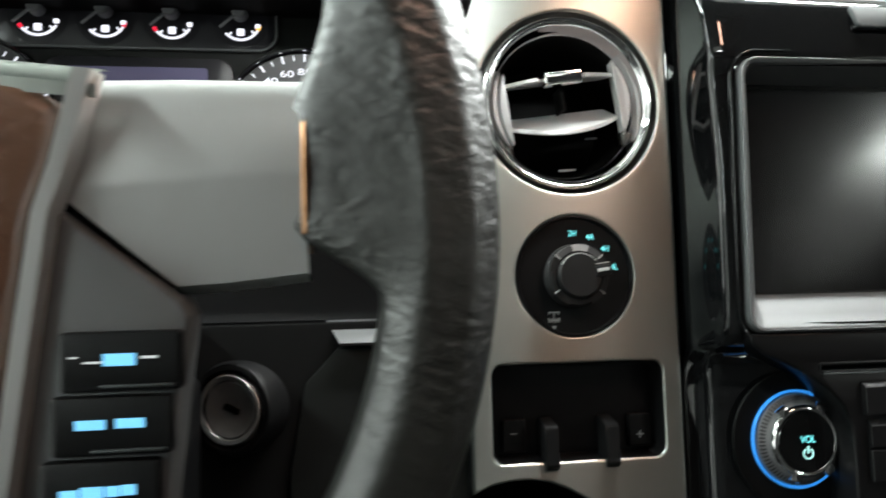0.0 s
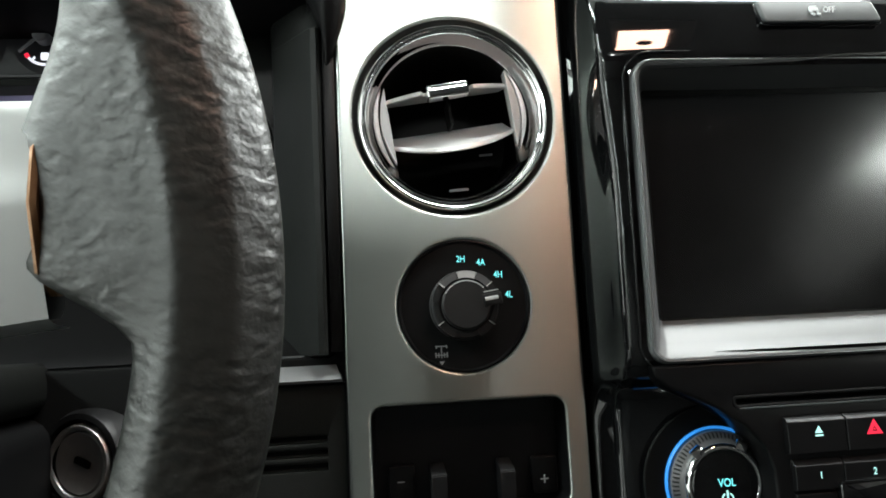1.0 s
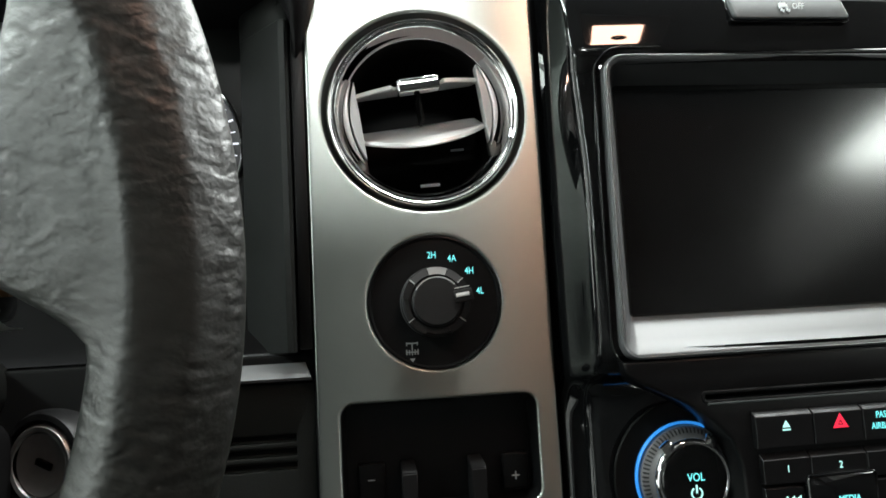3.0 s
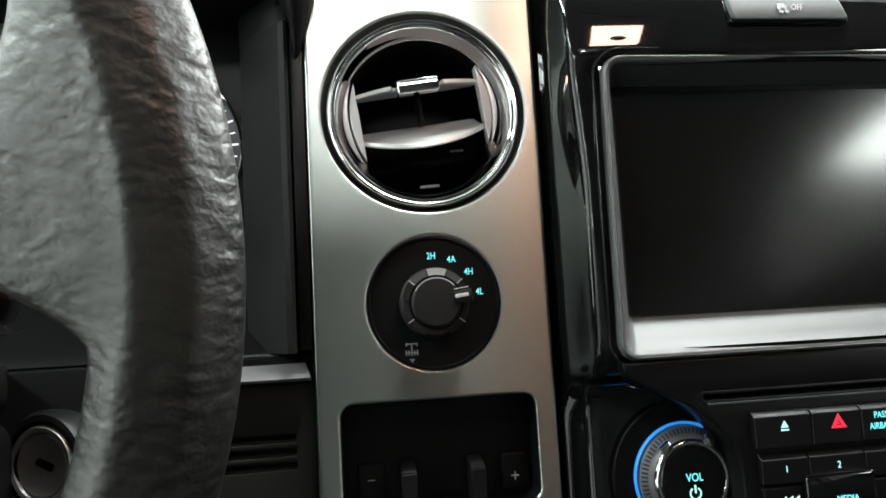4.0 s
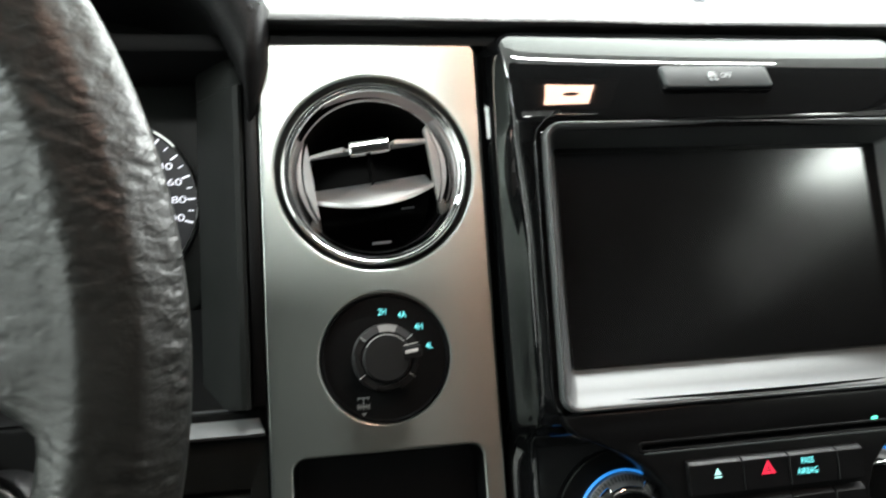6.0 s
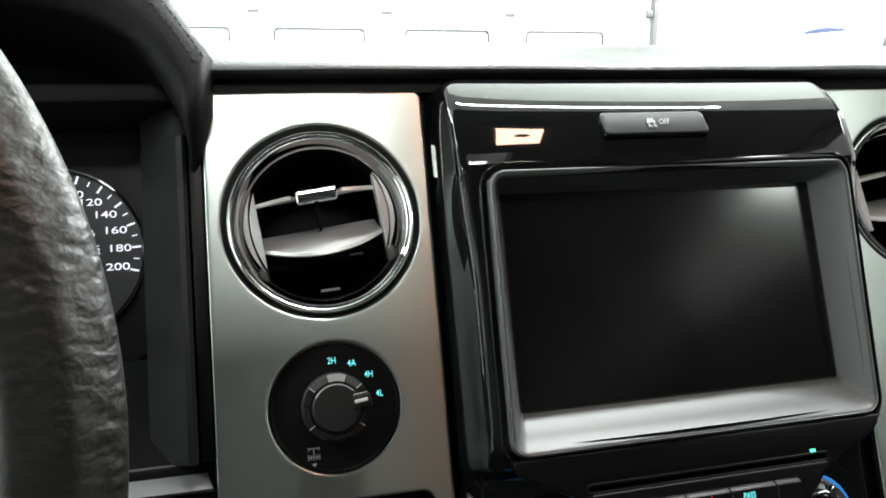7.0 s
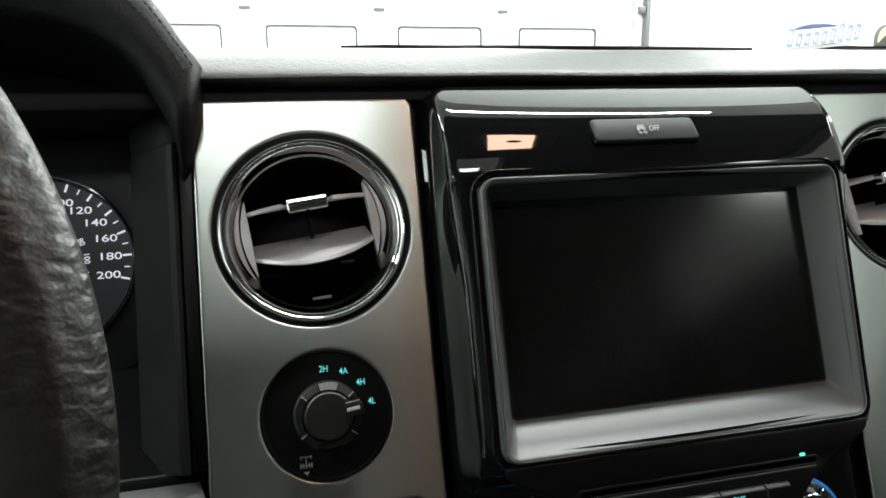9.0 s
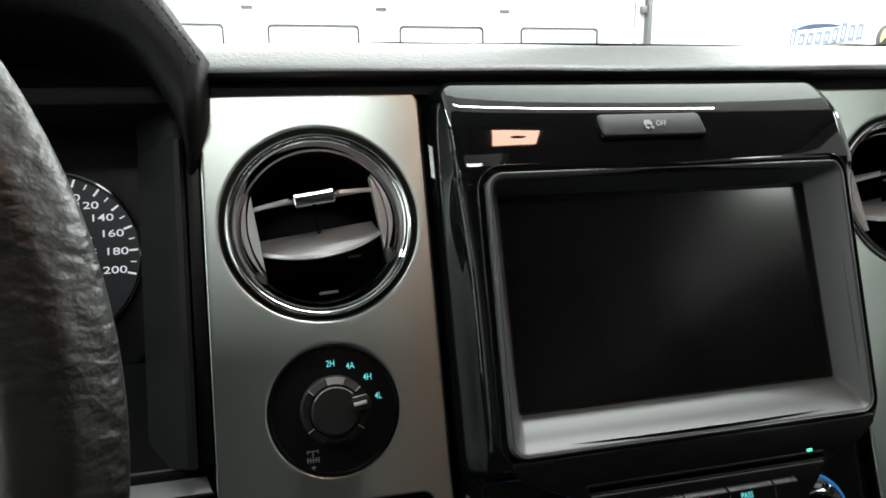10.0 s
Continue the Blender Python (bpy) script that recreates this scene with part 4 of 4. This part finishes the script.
# ---- instrument cluster ----
IX = -240.0
cluster = thing("instrument_cluster", IX, 60, 0, "black instrument cluster with white backlit dials", "instrument cluster")
part("face_plate", plate(rrect(2 * IX + 94, -94, 7, 196, 14, 6), (), 61, 8, 2, 3), DASH_GREY, cluster, "dark grey cluster face")
part("top_window", plate(rrect(IX - 80, IX + 78, 119, 168, 10, 5), (), 59.6, 4, 0.8, 2), DIAL, cluster, "glossy black gauge window")
part("top_window_rim", plate(rrect(IX - 82, IX + 80, 117.4, 170, 11, 5), [rrect(IX - 80.4, IX + 78.4, 119, 168.4, 10, 5)], 58.6, 4, 0.6, 2), SILVER_DARK, cluster)
part("message_display_surround", plate(rrect(IX - 54, IX + 54, 44, 113, 10, 5), (), 59.8, 4, 0.8, 2), DIAL, cluster)
part("message_display", plate(rrect(IX - 41, IX + 39, 56, 107, 2, 3), (), 59.2, 2, 0.3, 1), DISPLAY, cluster, "dim violet display")


def big_dial(cx, cz, labels, inner):
    d = part("dial", lathe([(49.5, 61), (49.2, 56.6), (48.4, 55.8), (47.7, 56.6), (47.4, 59.4), (0, 59.4)], cx, cz, 72), DIAL, cluster, "black dial")
    part("dial_rim", lathe([(49.4, 58), (49.2, 56.0), (48.5, 55.2), (47.7, 55.9), (47.5, 57.5)], cx, cz, 72), CHROME, cluster, "thin bright dial rim")
    n = len(labels)
    for i, body in enumerate(labels):
        a = -14.4 + 17.3 * (n - 1 - i)
        c, s = math.cos(radians(a)), math.sin(radians(a))
        lettering("numeral", body, 5.7, cx + 35.0 * c, 58.9, cz + 35.0 * s, WHITE_GLOW, d, squeeze=1.5)
        part("tick", spun(box(cx + 41.6, cx + 46.2, 58.8, 59.2, cz - 0.5, cz + 0.5), cx, cz, a), WHITE_GLOW, d)
        if i:
            part("tick", spun(box(cx + 42.4, cx + 45.4, 58.8, 59.2, cz - 0.3, cz + 0.3), cx, cz, a + 8.6), WHITE_GLOW, d)
    for i, body in enumerate(inner):
        a = -20 + 24 * (len(inner) - 1 - i)
        c, s = math.cos(radians(a)), math.sin(radians(a))
        lettering("numeral", body, 4.2, cx + 23 * c, 58.9, cz + 23 * s, WHITE_GLOW, d, a - 90)
        part("tick", spun(box(cx + 18.6, cx + 19.8, 58.8, 59.2, cz - 0.4, cz + 0.4), cx, cz, a), WHITE_GLOW, d)
    part("hub", lathe([(6.5, 59), (6.2, 53), (5.2, 51.8), (0, 51.6)], cx, cz, 32), BLACK, d)
    return d


big_dial(-144.8, 70.5, [str(v) for v in range(0, 201, 20)], [str(v) for v in range(20, 121, 20)])
big_dial(2 * IX + 147.0, 73.5, [str(v) for v in range(0, 8)], [])
for gx, warm in ((-296.0, RED_GLOW), (-259.0, RED_GLOW), (-221.5, RED_GLOW), (-182.0, ORANGE_GLOW)):
    gz = 136.0
    left_red = gx in (-296.0, -221.5)
    g = part("small_gauge", lathe([(16.5, 59.4), (0, 59.2)], gx, gz, 40), DIAL, cluster)
    part("scale", arc_band(gx, gz, 10.6, 12.0, 220, 332, 58.9, 0.4, 20), WHITE_GLOW, g)
    part("warning_band", arc_band(gx, gz, 10.2, 12.4, 205 if left_red else 333, 218 if left_red else 346, 58.9, 0.4, 6), warm, g)
    for a in (232, 318):
        part("scale", spun(box(gx + 8.6, gx + 11, 58.8, 59.2, gz - 0.5, gz + 0.5), gx, gz, a), WHITE_GLOW, g)
    part("icon", box(gx - 2, gx + 2.2, 58.8, 59.2, gz - 8.8, gz - 4.6, 0.7), WHITE_GLOW, g)
    part("icon", box(gx + 8.6, gx + 11.6, 58.8, 59.2, gz - 4.2, gz - 1.6, 0.6), WHITE_GLOW, g)
    part("needle_hub", lathe([(4.6, 59), (4.4, 53), (3.4, 52), (0, 51.8)], gx, gz + 4, 24), NEEDLE, g)
    part("needle", spun(box(gx - 15, gx, 52.8, 54.0, gz + 3.2, gz + 4.8, 0.3), gx, gz + 4, 42), NEEDLE, g)
    part("icon", box(gx - 4.5, gx - 2.5, 58.8, 59.2, gz + 12.4, gz + 13.2, 0.2), WHITE_GLOW, g)

# tunnel walls round the cluster
surround = thing("cluster_surround", IX, 20, -44, "dark moulded surround with a padded hood over the dials", "cluster hood")
for s in (1, -1):
    def mx(x):
        return x if s > 0 else 2 * IX - x
    leg = strip_loft([[(mx(-65.6), 9, -43), (mx(-65.6), 2, -43), (mx(-67.2), 0.2, -43), (mx(-70), 1.2, -43), (mx(-92), 30, -43), (mx(-97), 62, -43)], [(mx(-65.6), 9, 119), (mx(-65.6), 2, 119), (mx(-67.2), 0.2, 119), (mx(-70), 1.2, 119), (mx(-92), 30, 119), (mx(-97), 62, 119)], [(mx(-66), 12, 121.5), (mx(-66), 6, 121.5), (mx(-68), 5, 121.5), (mx(-71), 7, 121.5), (mx(-92), 34, 121.5), (mx(-97), 64, 121.5)], [(mx(-62), 24, 150), (mx(-66), 24, 152), (mx(-72), 26, 154), (mx(-80), 32, 156), (mx(-94), 50, 160), (mx(-100), 68, 165)]])
    part("side_wall", leg, DASH_GREY, surround, "charcoal side wall")
part("sill", strip_loft([[(2 * IX + 66, 14, -43), (-66, 14, -43)], [(2 * IX + 92, 40, -24), (-92, 40, -24)], [(2 * IX + 94, 60, 9), (-94, 60, 9)]]), BLACK, surround, "black lower sill")

outer = [(-51.5, 128), (-50.5, 146), (-49.5, 156.5), (-53, 163), (-58.5, 171), (-66, 184), (-77, 201), (-92, 217), (-116, 230), (-155, 239), (-200, 243), (-240, 244)]
inner = [(-64, 118), (-66.5, 126), (-70, 135), (-75, 145), (-81, 156), (-90, 165), (-103, 172.5), (-120, 177.5), (-140, 181), (-170, 184), (-205, 186), (-240, 187)]
hood_rows = []
both = list(zip(outer, inner)) + [((2 * IX - o[0], o[1]), (2 * IX - i[0], i[1])) for o, i in list(zip(outer, inner))[-2::-1]]
for (ox, oz), (ix, iz) in both:
    def at(u, y):
        return (ix + (ox - ix) * u, y, iz + (oz - iz) * u)
    hood_rows.append([(ix + (IX - ix) * 0.06, 66, iz - 2), at(0, 20), at(0, -4), at(0.02, -11), at(0.10, -16.5), at(0.28, -20), at(0.5, -21), at(0.74, -19), at(0.90, -14), at(0.985, -6), at(1.0, 4), (ox, 40, oz + 4), (ox, 150, oz + 34)])
# both ends of the hood taper into the filler beside the panel
for k, s in ((0, 1), (len(hood_rows), -1)):
    hood_rows.insert(k, [((-58.6 - 5.4 * (1 - j / 12)) if s > 0 else 2 * IX + 58.6 + 5.4 * (1 - j / 12), 3.4 + 0.5 * j, 96 + 3 * j / 12) for j in range(13)])
part("hood", strip_loft(hood_rows), HOOD_SKIN, surround, "black stitched vinyl hood", sharp=60)
bm = bmesh.new()
path = []
for (ox, oz), (ix, iz) in both[:12]:
    path.append((Vector((ix + (ox - ix) * 0.64, -20.1, iz + (oz - iz) * 0.64)), Vector((ix + (ox - ix) * 0.82, -16.8, iz + (oz - iz) * 0.82))))
for a, b in zip(path[2:], path[3:]):
    steps = max(1, int((b[0] - a[0]).length / 3.4))
    for j in range(steps):
        for q in (0, 1):
            p0, p1 = a[q].lerp(b[q], (j + 0.12) / steps), a[q].lerp(b[q], (j + 0.82) / steps)
            d = (p1 - p0).normalized()
            side, up = d.cross(Vector((0, 1, 0))).normalized() * 0.42, Vector((0, -0.45, 0.15))
            vs = [bm.verts.new(p) for p in (p0 - side, p0 + side, p1 + side, p1 - side, (p0 + p1) / 2 + up - side * 0.5, (p0 + p1) / 2 + up + side * 0.5)]
            bm.faces.new((vs[0], vs[1], vs[5], vs[4])), bm.faces.new((vs[4], vs[5], vs[2], vs[3])), bm.faces.new((vs[1], vs[2], vs[5])), bm.faces.new((vs[0], vs[4], vs[3]))
tagged(part("stitching", bm, PAD, surround, "twin rows of grey stitches"), kind="stuff")

# ---- lower driver side ----
trim_strip = thing("silver_trim_strip", -96, 5, -55, "satin silver trim strip under the cluster", "trim strip")
part("strip", strip_loft([[(-133, 20, -42.4), (-133, 16, -42.6), (-131.5, 13.5, -43.4), (-124.5, 2.6, -54.8), (-124, 3.4, -56.2), (-124, 12, -56.4)], [(-64.6, 20, -42.4), (-64.6, 16, -42.6), (-64.5, 13.5, -43.4), (-59.8, 2.6, -54.8), (-59.4, 3.4, -56.2), (-59.4, 12, -56.4)]], False), SILVER_DARK, trim_strip)
part("end_cap", strip_loft([[(-64.6, 20, -42.4), (-58, 20, -42.4)], [(-59.6, 4, -56.2), (-58, 4, -56.2)]]), BLACK, trim_strip)
lower = thing("lower_dash_panel", -100, 6, -190, "charcoal lower dash panel with three narrow slits", "dash panel")
slits = [rrect(-100.5 - 0.6 * k, -67.6, -84.5 - 6.4 * k, -81.0 - 6.4 * k, 0.8, 2) for k in range(3)]
part("face", plate([(-58.3, -190), (-58.3, -57.2), (-125, -57.2), (-142, -75), (-150, -120), (-150, -190)], slits, 6.5, 6, 0.8, 2), DASH_GREY, lower, sharp=30)
for k in range(3):
    s = strip_loft([[(-100.4 - 0.6 * k, 15, -80.6 - 6.4 * k), (-100.4 - 0.6 * k, 7.2, -84.0 - 6.4 * k), (-100.4 - 0.6 * k, 8.0, -84.8 - 6.4 * k)], [(-67.8, 15, -80.6 - 6.4 * k), (-67.8, 7.2, -84.0 - 6.4 * k), (-67.8, 8.0, -84.8 - 6.4 * k)]])
    part("louvre", s, DASH_GREY, lower)

column = thing("steering_column_shroud", -225, -40, -150, "black moulded steering column shroud", "column shroud")
part("upper_shroud", box(-312, -196, -118, 28, -64, -40, 9, segments=4), DASH_GREY, column)
part("lower_shroud", box(-318, -194, -112, 30, -150, -65.2, 12, segments=4), BLACK, column)
ignition = thing("ignition_lock", -171, -8, -85, "worn steel ignition lock with a key slot", "ignition lock")


def lock_part(name, profile, material, label=""):
    bm = lathe(profile, 0, 0, 48)
    bm.transform(Matrix.Translation((-179, 4, -86)) @ Matrix.Rotation(radians(-24), 4, "Z"))
    return part(name, bm, material, ignition, label)


lock_part("collar", [(25, 60), (24, 2), (22.5, -1), (20, -1.5), (18.6, 0.5), (18.2, 5)], BLACK, "black plastic collar")
lock_part("rim", [(18.3, 6), (18.0, -0.2), (16.9, -1.8), (15.2, -1.4), (14.6, 0)], STEEL, "bright steel rim")
lock_part("cylinder", [(14.8, 0.4), (13.6, -0.6), (7, 1.6), (0, 2.4)], STEEL, "dished steel face")
bm = box(-4.4, 4.4, 0.4, 4.4, -1.5, 1.5, 0.3)
bm.transform(Matrix.Translation((-179, 4, -86)) @ Matrix.Rotation(radians(-24), 4, "Z") @ Matrix.Rotation(radians(20), 4, "Y"))
part("key_slot", bm, VOID, ignition, "dark key slot")

# ---- steering wheel ----
WX, WY, WZ, WR = -271.5, -156.0, -13.0, 188.5
wheel = thing("steering_wheel", WX, WY, WZ, "dark leather steering wheel with silver spokes and lit buttons", "steering wheel")
bm = bmesh.new()
N = 288
# section of the rim, as distance outwards and height towards the driver: a thumb side that falls away
# towards the hub, a narrow flat crest, a side turned to the middle of the cab, and a rounded back
knots = [(17.4, -4), (16.8, -1.0), (15.2, 1.6), (12.2, 5.0), (9.2, 8.2), (6.8, 9.9), (3.0, 11.1), (-1.8, 12.4), (-4.8, 13.1), (-7.4, 13.0), (-10.4, 11.7), (-13.6, 9.2), (-16.4, 6.4), (-17.2, -3), (-15, -9), (-9, -14), (0, -15.5), (9, -14), (15, -10)]
PROFILE = []
for k in range(len(knots)):
    q0, q1, q2, q3 = [Vector(knots[(k + j) % len(knots)]) for j in (-1, 0, 1, 2)]
    for u in (0.0, 0.5):
        PROFILE.append(tuple(0.5 * (2 * q1 + (q2 - q0) * u + (2 * q0 - 5 * q1 + 4 * q2 - q3) * u * u + (3 * q1 - q0 - 3 * q2 + q3) * u ** 3)))
M = len(PROFILE)
wverts = []
for i in range(N):
    a = math.tau * i / N
    deg = (math.degrees(a) + 180) % 360 - 180
    z = WR * math.sin(a)
    near = min(abs(deg), 180 - abs(deg))
    zz = WZ + z
    g = 1 - ((zz - 16) / 56.0 if zz > 16 else 0.0) if zz > -12 else 1 + (zz + 12) / 24.0
    g = max(0.0, min(1.0, g)) if near < 40 else 0.0
    grow = 26.0 * g * g * (3 - 2 * g)
    row = []
    for r, d in PROFILE:
        if r < -9.5:
            out = min(1.0, (-9.5 - r) / 7.0)
            r -= grow * out
            d -= 0.03 * grow * out if d > -4 else 0.0
        row.append(bm.verts.new((WX + (WR + r) * math.cos(a), WY - d, WZ + (WR + r) * math.sin(a))))
    wverts.append(row)
for i in range(N):
    for j in range(M):
        bm.faces.new((wverts[i][j], wverts[(i + 1) % N][j], wverts[(i + 1) % N][(j + 1) % M], wverts[i][(j + 1) % M]))
part("rim", bm, LEATHER, wheel, "dark pebbled leather rim", sharp=80)

for s in (1, -1):
    def wx(x):
        return x if s > 0 else 2 * WX - x
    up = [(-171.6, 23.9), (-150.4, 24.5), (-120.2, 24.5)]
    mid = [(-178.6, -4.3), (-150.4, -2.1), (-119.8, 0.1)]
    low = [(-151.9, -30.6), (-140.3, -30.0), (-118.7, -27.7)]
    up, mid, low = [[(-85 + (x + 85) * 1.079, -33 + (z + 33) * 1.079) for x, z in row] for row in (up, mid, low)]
    tip = up[2][0]
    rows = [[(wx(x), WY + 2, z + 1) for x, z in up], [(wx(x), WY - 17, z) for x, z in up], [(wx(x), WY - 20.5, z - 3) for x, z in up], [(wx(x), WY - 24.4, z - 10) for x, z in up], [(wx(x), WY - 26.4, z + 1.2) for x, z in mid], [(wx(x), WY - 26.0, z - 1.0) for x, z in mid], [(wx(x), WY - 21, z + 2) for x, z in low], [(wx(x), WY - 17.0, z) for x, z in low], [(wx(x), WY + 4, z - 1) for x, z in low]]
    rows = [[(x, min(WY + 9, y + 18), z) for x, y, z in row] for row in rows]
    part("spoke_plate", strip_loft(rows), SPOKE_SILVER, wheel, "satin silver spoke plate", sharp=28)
    # the edge is orange-brown over its whole height
    part("spoke_edge", strip_loft([[(wx(tip), WY + 8, z + e), (wx(tip), WY + 18 - d, z + e), (wx(tip + 1.0), WY + 17.2 - d, z + e), (wx(tip + 2.0), WY + 18.6 - d, z + e), (wx(tip + 2.0), WY + 8, z + e)] for z, d, e in ((28.7, 18, 1), (15.7, 25, 0), (2.3, 27.5, 0), (-14.2, 24, 0), (-20.0, 17.0, 0))]), ORANGE_BROWN, wheel, "thin orange-brown spoke edge")
    part("spoke_core", box(min(wx(-200), wx(-123)), max(wx(-200), wx(-123)), WY - 1, WY + 14, -27, 23, 4), BLACK, wheel)
    pod = [(wx(-184.6), -7.9), (wx(-154.6), -32.1), (wx(-152.3), -36.3), (wx(-159.9), -98.4), (wx(-197.8), -98.4)]
    part("button_pod", plate(pod, (), WY - 11, 16, 1.4, 2), SILVER_DARK, wheel, "satin grey button pod")
    strip = [(-174.1, 27.5, 4.2), (-177.3, 15.3, 4.0), (-180.3, 4.2, 3.9), (-184.7, -8.5, 3.8), (-188.8, -35.2, 3.8), (-194.1, -72.1, 3.8), (-197.8, -98.4, 3.8)]
    part("pod_strip", strip_loft([[(wx(x + 1.0), WY - 9, z), (wx(x), WY - 16.4, z), (wx(x - w), WY - 17, z), (wx(x - w - 1), WY - 8, z)] for x, z, w in strip]), SPOKE_SILVER, wheel, "silver edge strip", sharp=30)
    for k, (x0, x1, z0, z1) in enumerate(((-183.5, -153.6, -54.6, -39.2), (-185.8, -156.1, -71.0, -55.7), (-188.5, -159.3, -88.9, -72.1))):
        bm = plate(rrect(min(wx(x0), wx(x1)), max(wx(x0), wx(x1)), z0, z1, 1.2, 3), (), WY - 14.0, 5, 1.0, 2)
        b = part("button", bm, BUTTON, wheel)
        zc, xc = (z0 + z1) / 2 + 0.6, (wx(x0) + wx(x1)) / 2
        yl = WY - 14.2
        if k == 0:
            marks = ((-4.2, 3.6, -1.5, 1.6, SKY_GLOW), (-9.0, -4.6, -0.8, -0.3, SOFT_WHITE), (5.0, 9.0, 0.2, 0.8, SOFT_WHITE), (-12.5, -10.5, 0.6, 1.0, SOFT_WHITE))
        elif k == 1:
            marks = ((-8.8, -1.6, -1.2, 1.2, SKY_GLOW), (1.0, 8.0, -1.0, 1.4, SKY_GLOW))
        else:
            marks = ((-9.8, -5.4, -1.8, 0.8, SKY_GLOW), (-4.8, 0.6, -1.4, 1.4, SKY_GLOW), (1.2, 4.6, -1.2, 1.4, SKY_GLOW), (5.0, 8.6, -1.0, 1.6, SKY_GLOW))
        for u0, u1, v0, v1, m in marks:
            part("lit_mark", box(xc + u0, xc + u1, yl - 0.2, yl + 0.6, zc + v0, zc + v1), m, b)
        part("ridge", box(min(wx(x0 + 10), wx(x1 - 1.5)), max(wx(x0 + 10), wx(x1 - 1.5)), WY - 15.0, WY - 13.8, z0 + 1.2, z0 + 2.0, 0.3), GREY_BUTTON, b)

hub_half = [(0, 27), (30, 26.5), (60, 25.5), (80, 24), (87.5, 20), (89.5, 13), (86.8, 4), (82.2, -8.5), (78.2, -35), (73, -72), (69, -96), (60, -106), (46, -111), (0, -115)]
hub_loop = [(WX + x, z) for x, z in hub_half] + [(WX - x, z) for x, z in hub_half[-2:0:-1]]
part("horn_pad", plate(turned(hub_loop), (), lambda x, z: WY - 24 + 0.0012 * (x - WX) ** 2, 26, 6, 4), BROWN, wheel, "brown leather horn pad", sharp=60)
crest = [[(WX + x, WY - 9 - d, zz + e) for d, e in ((-4, 7), (0, 6.6), (3.4, 4.6), (5.6, 1.5), (5.0, -2))] for x, zz in ((-98, 22.5), (-60, 25.5), (-30, 26.5), (0, 27), (30, 26.5), (60, 25.5), (98, 22.5))]
part("hub_trim", strip_loft(crest), SILVER, wheel, "silver trim over the horn pad")
part("boss", box(WX - 70, WX + 70, WY - 10, WY + 44, -100, 10, 10), BLACK, wheel)
# the wheel stands steeper than the dashboard, and is a little larger than drawn above
seat_side = Vector((-39, -338, -29)) * 0.001
LARGER = DASH_TURN @ Matrix.Translation(seat_side) @ Matrix.Scale(1.12, 4) @ Matrix.Translation(-seat_side) @ DASH_TURN.inverted()
hinge_at = Vector((WX, WY, -20)) * 0.001
WHEEL_TILT = DASH_TURN @ Matrix.Translation(hinge_at) @ Matrix.Rotation(radians(4.5), 4, "X") @ Matrix.Translation(-hinge_at) @ DASH_TURN.inverted()
wheel.matrix_world = LARGER @ WHEEL_TILT @ Matrix.Translation(wheel.location)
